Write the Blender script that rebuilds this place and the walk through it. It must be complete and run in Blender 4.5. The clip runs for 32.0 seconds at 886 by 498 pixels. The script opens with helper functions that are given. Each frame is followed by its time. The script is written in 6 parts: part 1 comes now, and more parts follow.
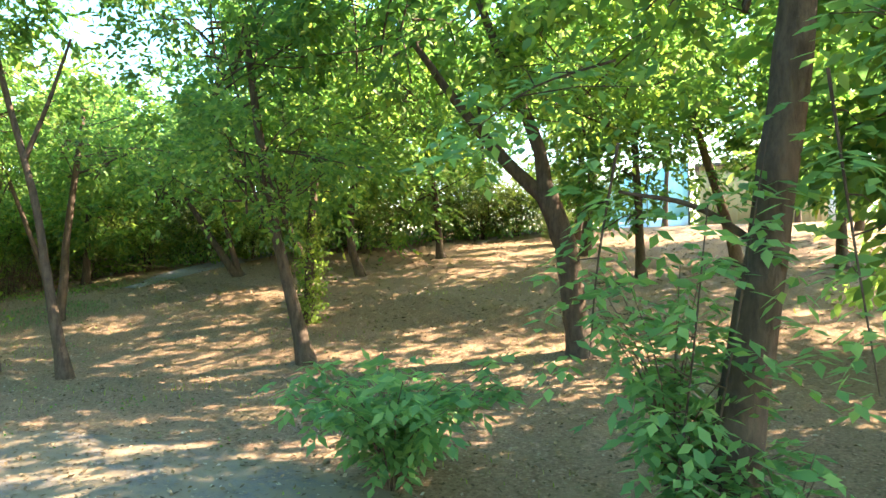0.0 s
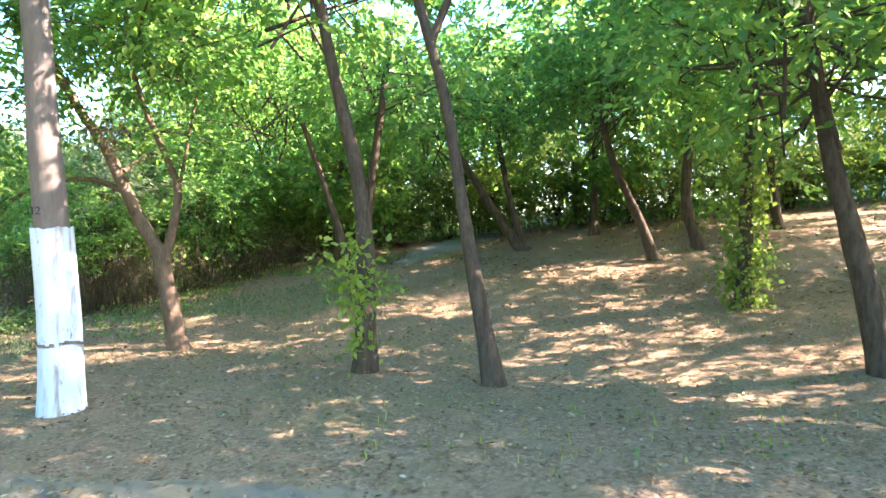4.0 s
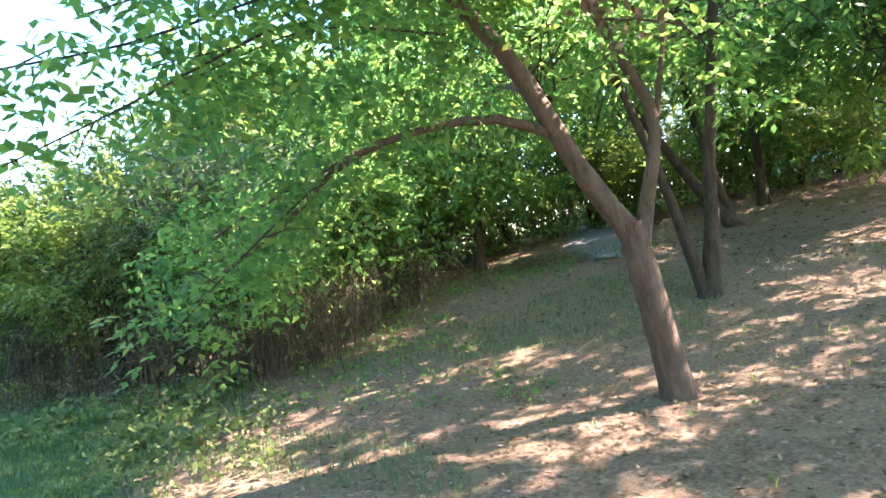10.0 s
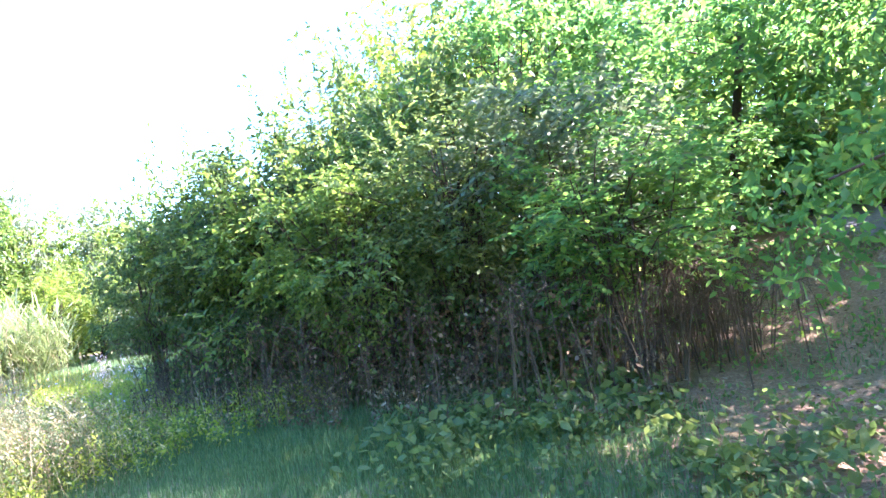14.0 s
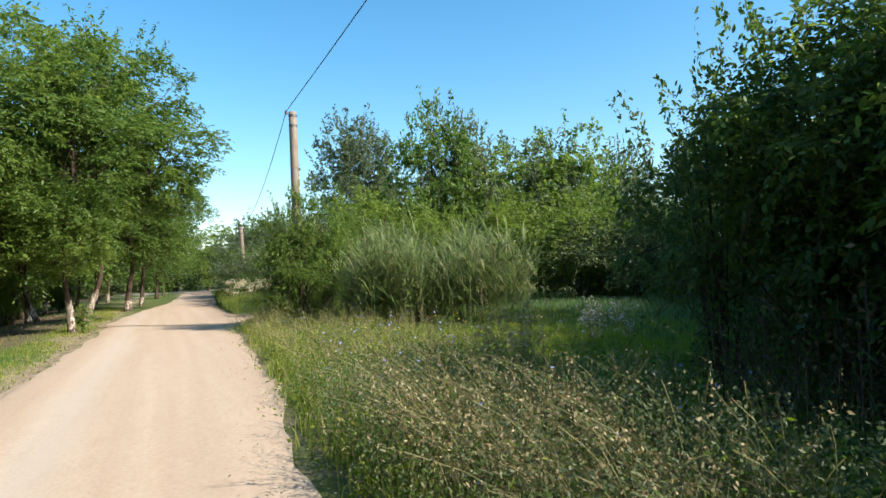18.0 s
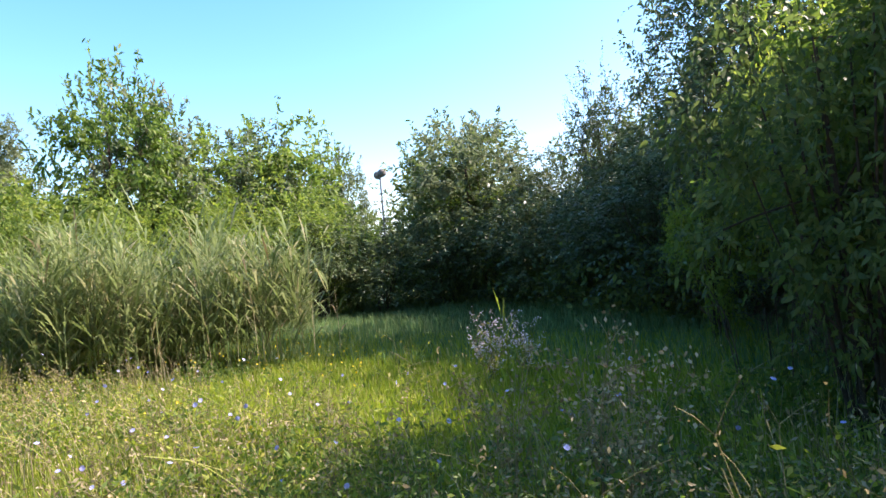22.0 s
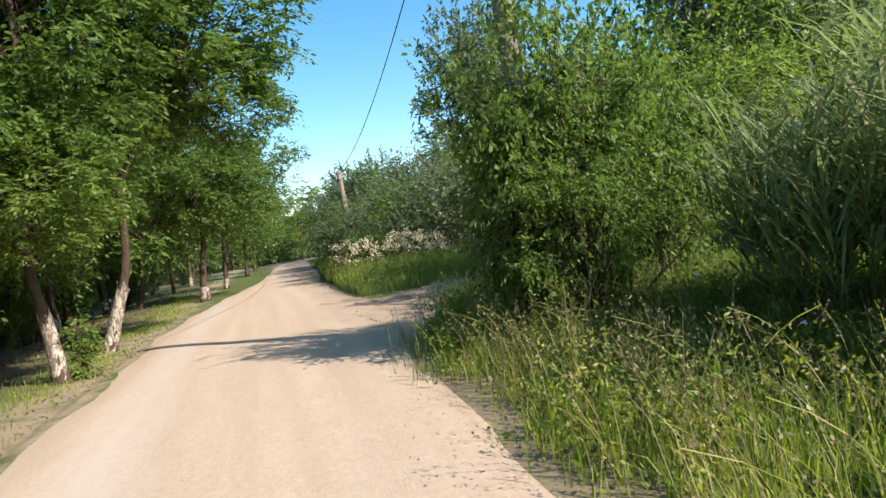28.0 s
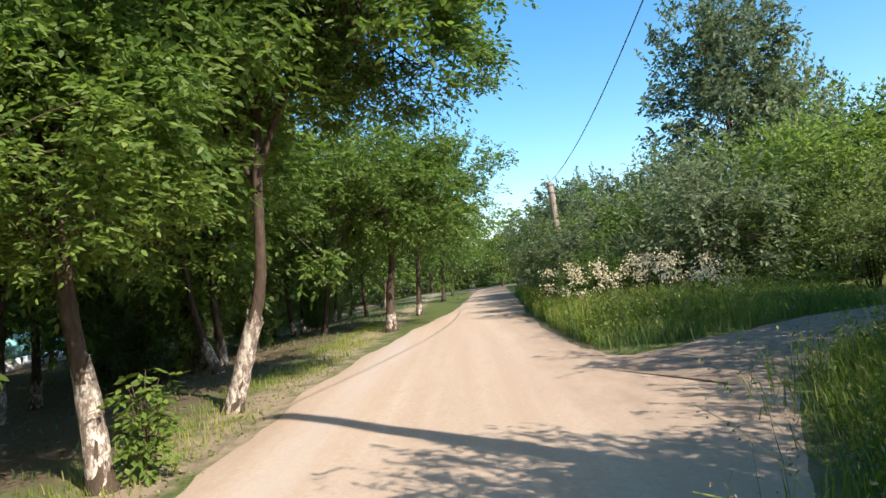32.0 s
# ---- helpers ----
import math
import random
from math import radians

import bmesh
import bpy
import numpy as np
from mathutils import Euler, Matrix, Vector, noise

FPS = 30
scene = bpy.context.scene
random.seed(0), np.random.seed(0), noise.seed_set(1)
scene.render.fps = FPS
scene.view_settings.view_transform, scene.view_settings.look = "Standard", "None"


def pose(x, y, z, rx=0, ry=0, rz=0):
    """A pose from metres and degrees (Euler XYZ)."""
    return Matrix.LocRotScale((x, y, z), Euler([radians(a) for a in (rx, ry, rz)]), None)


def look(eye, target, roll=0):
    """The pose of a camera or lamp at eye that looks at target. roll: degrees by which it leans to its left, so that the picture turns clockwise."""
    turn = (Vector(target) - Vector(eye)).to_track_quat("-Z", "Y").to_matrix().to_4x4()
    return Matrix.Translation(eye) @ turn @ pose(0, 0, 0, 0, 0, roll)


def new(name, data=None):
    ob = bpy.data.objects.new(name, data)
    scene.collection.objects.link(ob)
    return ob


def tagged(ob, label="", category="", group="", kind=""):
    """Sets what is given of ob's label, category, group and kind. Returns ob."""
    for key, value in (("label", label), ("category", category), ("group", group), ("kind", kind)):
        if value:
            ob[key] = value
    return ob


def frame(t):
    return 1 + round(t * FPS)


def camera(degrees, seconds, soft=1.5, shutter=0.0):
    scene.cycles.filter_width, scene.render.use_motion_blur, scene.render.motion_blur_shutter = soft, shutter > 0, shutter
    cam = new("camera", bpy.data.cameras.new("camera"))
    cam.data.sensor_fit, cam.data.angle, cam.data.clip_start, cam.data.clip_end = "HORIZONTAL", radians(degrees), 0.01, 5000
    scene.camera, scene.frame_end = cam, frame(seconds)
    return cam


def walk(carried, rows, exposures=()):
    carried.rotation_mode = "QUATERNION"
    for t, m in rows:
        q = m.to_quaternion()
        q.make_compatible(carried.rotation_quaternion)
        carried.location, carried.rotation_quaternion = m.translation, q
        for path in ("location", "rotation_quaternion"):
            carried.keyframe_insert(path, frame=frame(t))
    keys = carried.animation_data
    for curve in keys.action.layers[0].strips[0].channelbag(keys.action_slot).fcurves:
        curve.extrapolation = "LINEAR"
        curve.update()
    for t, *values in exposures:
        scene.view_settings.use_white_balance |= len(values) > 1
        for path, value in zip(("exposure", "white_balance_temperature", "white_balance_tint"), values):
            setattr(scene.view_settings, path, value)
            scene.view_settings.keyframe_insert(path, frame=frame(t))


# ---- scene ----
cam = camera(70.0, 32.0, 1.5)
PATH = [
    (0, (0.442, -0.937, 1.948), (2.138, 0.124, 1.957), -0.8),
    (0.5, (0.632, 0.036, 1.843), (2.353, 1.055, 1.838), -2.1),
    (1, (0.747, 1.098, 1.687), (2.456, 2.135, 1.737), -2.8),
    (1.5, (0.883, 1.984, 1.642), (2.569, 3.057, 1.719), -2.2),
    (2, (1.005, 2.789, 1.552), (2.673, 3.892, 1.588), -1.2),
    (2.5, (1.143, 3.423, 1.481), (2.745, 4.62, 1.483), -1.3),
    (3, (1.043, 4.085, 1.455), (2.543, 5.408, 1.467), -0.9),
    (3.5, (0.873, 4.648, 1.463), (2.314, 6.035, 1.452), -1.2),
    (5.5, (0.614, 6.709, 1.439), (2.235, 7.88, 1.473), -1.0),
    (6, (0.551, 7.445, 1.384), (2.191, 8.585, 1.478), -4.2),
    (6.5, (0.501, 8.032, 1.39), (2.167, 9.134, 1.508), -5.0),
    (7, (0.391, 8.717, 1.409), (2.019, 9.871, 1.542), -6.5),
    (7.5, (0.222, 9.251, 1.405), (1.851, 10.404, 1.527), -7.3),
    (8, (0.02, 9.891, 1.398), (1.659, 11.028, 1.543), -8.6),
    (8.5, (-0.041, 10.485, 1.41), (1.619, 11.594, 1.526), -7.0),
    (9, (-0.191, 11.072, 1.395), (1.481, 12.163, 1.501), -7.4),
    (9.5, (-0.327, 11.656, 1.415), (1.375, 12.707, 1.47), -8.5),
    (10, (-0.513, 12.272, 1.407), (1.192, 13.316, 1.447), -7.9),
    (10.5, (-0.673, 12.812, 1.418), (1.011, 13.891, 1.425), -8.9),
    (11, (-0.848, 13.444, 1.471), (0.809, 14.561, 1.388), -8.4),
    (11.5, (-1.075, 14.013, 1.509), (0.587, 15.116, 1.366), -8.1),
    (12, (-1.225, 14.619, 1.557), (0.48, 15.655, 1.415), -7.6),
    (12.5, (-1.39, 15.215, 1.577), (0.378, 16.143, 1.465), -7.8),
    (13, (-1.306, 15.786, 1.549), (0.52, 16.599, 1.463), -8.6),
    (13.5, (-1.388, 16.294, 1.504), (0.415, 17.158, 1.552), -9.6),
    (14, (-1.187, 17.005, 1.523), (0.513, 18.056, 1.612), -8.4),
    (14.5, (-1.157, 17.517, 1.577), (0.447, 18.707, 1.689), -8.6),
    (15, (-0.917, 17.637, 1.427), (0.41, 19.132, 1.511), -4.3),
    (15.5, (-0.441, 18.447, 1.66), (0.698, 20.088, 1.762), -5.6),
    (17.5, (-0.207, 21.126, 1.54), (0.504, 22.996, 1.572), -2.5),
    (18, (-0.178, 21.692, 1.507), (0.629, 23.521, 1.567), -2.6),
    (18.5, (-0.174, 22.305, 1.52), (0.636, 24.132, 1.583), -2.5),
    (19, (-0.17, 22.915, 1.527), (0.624, 24.75, 1.553), -2.0),
    (19.5, (-0.077, 23.514, 1.503), (0.527, 25.42, 1.561), -0.5),
    (20, (-0.028, 24.091, 1.499), (0.507, 26.016, 1.603), -2.2),
    (20.5, (0.015, 24.671, 1.514), (0.545, 26.592, 1.683), -2.4),
    (21, (0.054, 25.284, 1.519), (1.03, 27.027, 1.61), -4.0),
    (21.5, (-0.021, 25.788, 1.55), (1.207, 27.365, 1.618), -5.2),
    (22, (0.267, 26.5, 1.499), (1.896, 27.66, 1.546), -5.0),
    (22.5, (0.215, 26.997, 1.511), (1.918, 28.041, 1.619), -6.6),
    (23, (0.202, 27.561, 1.492), (1.933, 28.55, 1.649), -5.0),
    (23.5, (0.137, 28.091, 1.48), (1.956, 28.914, 1.595), -3.9),
    (24, (-0.056, 28.66, 1.505), (1.823, 29.342, 1.567), -4.4),
    (24.5, (-0.258, 29.221, 1.494), (1.614, 29.924, 1.5), -5.5),
    (25, (-0.159, 29.776, 1.417), (1.534, 30.84, 1.463), -3.7),
    (25.5, (0.249, 30.636, 1.396), (1.567, 32.129, 1.58), -2.1),
    (26, (0.233, 31.357, 1.417), (1.198, 33.097, 1.622), -2.9),
    (26.5, (0.164, 31.93, 1.437), (0.986, 33.746, 1.603), -3.9),
    (28.5, (0.196, 34.169, 1.42), (0.671, 36.108, 1.303), -9.5),
    (29, (0.175, 34.917, 1.452), (0.54, 36.88, 1.344), -7.0),
    (29.5, (0.247, 35.488, 1.438), (0.566, 37.459, 1.33), -5.9),
    (30, (0.25, 36.185, 1.451), (0.436, 38.176, 1.426), -5.2),
    (30.5, (0.293, 36.748, 1.432), (0.399, 38.745, 1.456), -6.5),
    (31, (0.315, 37.37, 1.441), (0.343, 39.367, 1.531), -5.7),
    (31.5, (0.334, 37.9, 1.413), (0.343, 39.898, 1.506), -6.0),
    (32, (0.361, 38.506, 1.41), (0.32, 40.504, 1.508), -7.1),
]
walk(cam, [(t, look(eye, target, roll)) for t, eye, target, roll in PATH], exposures=[(0, 3.2, 8000, 18), (1.5, 3.2, 7800, 20), (3, 3.6, 7200, 22), (6, 3.6, 6550, 32), (9, 3.4, 6550, 35), (10.5, 3.55, 6400, 34), (12, 3.8, 5900, 42), (13.5, 3.78, 5750, 43), (15, 2.95, 6200, 32), (15.5, 2.2, 6500, 22), (17.5, 0.8, 6600, 10), (20, 0.8, 6600, 10), (21, 0.8, 6700, 13), (22, 1.6, 6800, 30), (23.5, 1.72, 6750, 30), (25, 1.7, 6600, 24), (26.5, 0.9, 6600, 12), (29, 0.8, 6500, 13), (32, 0.85, 6500, 14)])

# ---- world, sun ----
SUN_AZ, SUN_EL = radians(136.0), radians(38.6)
world = bpy.data.worlds.new("sky")
scene.world = world
world.use_nodes = True
_n = world.node_tree.nodes
_sky = _n.new("ShaderNodeTexSky")
_sky.sky_type = "NISHITA"
_sky.sun_disc = False
_sky.sun_elevation, _sky.sun_rotation = SUN_EL, SUN_AZ
_sky.air_density, _sky.dust_density, _sky.ozone_density = 1.0, 0.9, 1.4
_n["Background"].inputs["Strength"].default_value = 0.15
_hue = _n.new("ShaderNodeHueSaturation")
_hue.inputs["Saturation"].default_value = 1.36
_hue.inputs["Hue"].default_value = 0.489
world.node_tree.links.new(_sky.outputs[0], _hue.inputs["Color"])
world.node_tree.links.new(_hue.outputs[0], _n["Background"].inputs["Color"])
_lamp = bpy.data.lights.new("sun", "SUN")
_lamp.energy, _lamp.angle, _lamp.color = 4.9, radians(0.53), (1.0, 0.94, 0.84)
sun = new("sun", _lamp)
sun.matrix_world = look((40 * math.sin(SUN_AZ), 40 * math.cos(SUN_AZ), 40 * math.tan(SUN_EL)), (0, 0, 0))


# ---- materials ----
def material(name):
    m = bpy.data.materials.new(name)
    m.use_nodes = True
    m.node_tree.nodes.clear()
    return m, m.node_tree.nodes, m.node_tree.links


def ramp(nodes, links, fac, stops):
    r = nodes.new("ShaderNodeValToRGB")
    while len(r.color_ramp.elements) < len(stops):
        r.color_ramp.elements.new(0.5)
    for e, (p, c) in zip(r.color_ramp.elements, stops):
        e.position, e.color = p, (*c, 1)
    links.new(fac, r.inputs[0])
    return r.outputs[0]


def tex(nodes, links, scale, detail=4, stretch=(1, 1, 1), coord="Object", rough=0.6, offset=(0, 0, 0)):
    co = nodes.new("ShaderNodeTexCoord")
    mp = nodes.new("ShaderNodeMapping")
    mp.inputs["Scale"].default_value = stretch
    mp.inputs["Location"].default_value = offset
    t = nodes.new("ShaderNodeTexNoise")
    t.inputs["Scale"].default_value, t.inputs["Detail"].default_value, t.inputs["Roughness"].default_value = scale, detail, rough
    links.new(co.outputs[coord], mp.inputs[0])
    links.new(mp.outputs[0], t.inputs["Vector"])
    return t.outputs["Fac"]


def mix(nodes, links, fac, a, b):
    x = nodes.new("ShaderNodeMix")
    x.data_type = "RGBA"
    for sock, v in ((x.inputs[0], fac), (x.inputs[6], a), (x.inputs[7], b)):
        if isinstance(v, (tuple, float, int)):
            sock.default_value = (*v, 1) if isinstance(v, tuple) else v
        else:
            links.new(v, sock)
    return x.outputs[2]


def calc(nodes, links, op, a, b=0.0, clamp=False):
    x = nodes.new("ShaderNodeMath")
    x.operation, x.use_clamp = op, clamp
    for sock, v in zip(x.inputs, (a, b)):
        if isinstance(v, (float, int)):
            sock.default_value = v
        else:
            links.new(v, sock)
    return x.outputs[0]


def surface(nodes, links, colour, rough=0.9, bump=None, strength=0.3, distance=0.02, metal=0.0, spec=0.3):
    p = nodes.new("ShaderNodeBsdfPrincipled")
    out = nodes.new("ShaderNodeOutputMaterial")
    p.inputs["Roughness"].default_value, p.inputs["Metallic"].default_value = rough, metal
    p.inputs["Specular IOR Level"].default_value = spec
    if isinstance(colour, tuple):
        p.inputs["Base Color"].default_value = (*colour, 1)
    else:
        links.new(colour, p.inputs["Base Color"])
    if bump is not None:
        b = nodes.new("ShaderNodeBump")
        b.inputs["Strength"].default_value, b.inputs["Distance"].default_value = strength, distance
        links.new(bump, b.inputs["Height"])
        links.new(b.outputs[0], p.inputs["Normal"])
    links.new(p.outputs[0], out.inputs["Surface"])
    return p, out


def leaf_material(name, stops, glow=0.4, rough=0.52, spec=0.25):
    """Thin leaves: each leaf its own shade, with light passing through."""
    m, n, l = material(name)
    geo = n.new("ShaderNodeNewGeometry")
    col = ramp(n, l, geo.outputs["Random Per Island"], stops)
    blotch = tex(n, l, 0.7, 2)
    col = mix(n, l, calc(n, l, "MULTIPLY", blotch, 0.5), col, stops[0][1])
    info = n.new("ShaderNodeObjectInfo")
    each = n.new("ShaderNodeHueSaturation")
    l.new(calc(n, l, "ADD", calc(n, l, "MULTIPLY", info.outputs["Random"], 0.45), 0.8), each.inputs["Value"])
    l.new(calc(n, l, "SUBTRACT", 0.512, calc(n, l, "MULTIPLY", info.outputs["Random"], 0.024)), each.inputs["Hue"])
    l.new(col, each.inputs["Color"])
    col = each.outputs[0]
    p, out = surface(n, l, col, rough, spec=spec)
    tr = n.new("ShaderNodeBsdfTranslucent")
    br = n.new("ShaderNodeHueSaturation")
    br.inputs["Saturation"].default_value, br.inputs["Value"].default_value = 1.1, 1.75
    l.new(col, br.inputs["Color"])
    l.new(br.outputs[0], tr.inputs["Color"])
    ms = n.new("ShaderNodeMixShader")
    ms.inputs[0].default_value = glow
    l.new(p.outputs[0], ms.inputs[1])
    l.new(tr.outputs[0], ms.inputs[2])
    l.new(ms.outputs[0], out.inputs["Surface"])
    return m


LEAF = leaf_material("leaf_green", ((0.0, (0.07, 0.12, 0.026)), (0.5, (0.125, 0.19, 0.04)), (0.9, (0.18, 0.245, 0.055)), (1.0, (0.23, 0.27, 0.065))), 0.45)
LEAF_WOOD = leaf_material("leaf_wood", ((0.0, (0.062, 0.14, 0.042)), (0.5, (0.118, 0.225, 0.06)), (0.9, (0.20, 0.30, 0.07)), (1.0, (0.31, 0.36, 0.085))), 0.6)
LEAF_MAPLE = leaf_material("leaf_maple", ((0.0, (0.08, 0.20, 0.075)), (0.6, (0.15, 0.30, 0.10)), (1.0, (0.24, 0.39, 0.12))), 0.5)
LEAF_YELLOW = leaf_material("leaf_yellow", ((0.0, (0.12, 0.18, 0.032)), (0.5, (0.185, 0.25, 0.048)), (1.0, (0.29, 0.32, 0.07))), 0.5)
LEAF_GREY = leaf_material("leaf_grey", ((0.0, (0.075, 0.105, 0.05)), (0.5, (0.135, 0.17, 0.08)), (1.0, (0.24, 0.27, 0.15))), 0.35)
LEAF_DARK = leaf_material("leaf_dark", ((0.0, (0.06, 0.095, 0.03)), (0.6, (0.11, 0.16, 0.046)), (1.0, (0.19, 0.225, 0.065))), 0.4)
# Glossy leaves, darkened and barely translucent to stand in for backlit shade.
LEAF_GLOSS_SHADE = leaf_material("leaf_gloss_shade", ((0.0, (0.05, 0.08, 0.035)), (0.6, (0.09, 0.13, 0.05)), (1.0, (0.16, 0.19, 0.075))), 0.2, 0.42, 0.32)
GRASS = leaf_material("grass", ((0.0, (0.11, 0.165, 0.025)), (0.45, (0.21, 0.27, 0.042)), (0.8, (0.31, 0.33, 0.07)), (1.0, (0.46, 0.39, 0.18))), 0.5, 0.55)
# Lighter yellow-green that stands in for sun on the open patch of meadow.
LAWN_LIT = leaf_material("lit_lawn", ((0.0, (0.15, 0.22, 0.028)), (0.5, (0.25, 0.32, 0.04)), (1.0, (0.38, 0.40, 0.075))), 0.5, 0.55)
LAWN_GREEN = leaf_material("lawn_green", ((0.0, (0.075, 0.15, 0.03)), (0.6, (0.13, 0.235, 0.05)), (1.0, (0.24, 0.31, 0.085))), 0.45, 0.5)
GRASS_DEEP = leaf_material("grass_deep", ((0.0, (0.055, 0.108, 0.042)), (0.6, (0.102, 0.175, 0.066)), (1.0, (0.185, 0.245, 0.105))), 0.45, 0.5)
STRAW = leaf_material("straw", ((0.0, (0.18, 0.14, 0.07)), (0.5, (0.32, 0.26, 0.14)), (1.0, (0.48, 0.42, 0.27))), 0.25, 0.7)
REED = leaf_material("reed", ((0.0, (0.085, 0.125, 0.042)), (0.5, (0.16, 0.21, 0.08)), (0.85, (0.23, 0.275, 0.125)), (1.0, (0.40, 0.36, 0.21))), 0.35, 0.42)
LITTER = leaf_material("dry_leaf", ((0.0, (0.085, 0.055, 0.03)), (0.5, (0.19, 0.13, 0.07)), (0.9, (0.31, 0.235, 0.14)), (1.0, (0.43, 0.37, 0.27))), 0.1, 0.8)
FLUFF = leaf_material("seed_fluff", ((0.0, (0.50, 0.43, 0.26)), (1.0, (0.74, 0.66, 0.46))), 0.4, 0.9)
SILVER = leaf_material("silver_seed", ((0.0, (0.36, 0.33, 0.33)), (1.0, (0.62, 0.56, 0.58))), 0.3, 0.9)
CHICORY = leaf_material("blue_petal", ((0.0, (0.30, 0.33, 0.62)), (1.0, (0.55, 0.57, 0.80))), 0.3, 0.7)
YELLOW = leaf_material("yellow_petal", ((0.0, (0.60, 0.42, 0.03)), (1.0, (0.75, 0.58, 0.06))), 0.3, 0.7)
BRUSH = leaf_material("dead_brush", ((0.0, (0.06, 0.042, 0.028)), (0.6, (0.12, 0.085, 0.055)), (1.0, (0.22, 0.165, 0.11))), 0.0, 0.9)
WEED = leaf_material("weed_stem", ((0.0, (0.12, 0.12, 0.05)), (0.6, (0.22, 0.20, 0.09)), (1.0, (0.34, 0.29, 0.16))), 0.2, 0.8)
TWIG = leaf_material("brown_twig", ((0.0, (0.12, 0.09, 0.06)), (0.6, (0.24, 0.19, 0.12)), (1.0, (0.38, 0.33, 0.23))), 0.0, 0.9)


def bark_material(name, dark, light):
    m, n, l = material(name)
    a = tex(n, l, 17, 7, (1, 1, 0.3), rough=0.75)
    b = tex(n, l, 1.7, 3)
    col = ramp(n, l, a, ((0.3, dark), (0.62, light)))
    col = mix(n, l, calc(n, l, "MULTIPLY", b, 0.6), col, tuple(0.55 * v for v in dark))
    surface(n, l, col, 0.92, a, 0.9, 0.03, spec=0.15)
    return m


BARK = bark_material("bark_grey_brown", (0.045, 0.031, 0.021), (0.14, 0.10, 0.072))
BARK_RED = bark_material("bark_red_brown", (0.08, 0.05, 0.034), (0.24, 0.16, 0.11))
BARK_SMOOTH = bark_material("bark_smooth_brown", (0.16, 0.125, 0.105), (0.23, 0.185, 0.16))


def whitewash_material(name, worn, pale=(0.62, 0.68, 0.76), mid=(0.52, 0.56, 0.61)):
    """Old lime wash on bark, with rust streaks and bare spots."""
    m, n, l = material(name)
    streak = tex(n, l, 12, 5, (1, 1, 0.12))
    spots = tex(n, l, 15, 7, (1, 1, 0.45), rough=0.8)
    col = ramp(n, l, streak, ((0.32, (0.27, 0.22, 0.17)), (0.46, mid), (0.7, pale)))
    bare = ramp(n, l, spots, ((worn - 0.02, (1, 1, 1)), (worn + 0.07, (0, 0, 0))))
    col = mix(n, l, bare, col, (0.15, 0.11, 0.085))
    surface(n, l, col, 0.9, spots, 0.5, 0.012, spec=0.2)
    return m


WASH = whitewash_material("whitewash", 0.35)
WASH_WORN = whitewash_material("whitewash_worn", 0.49, (0.64, 0.57, 0.48), (0.48, 0.42, 0.34))


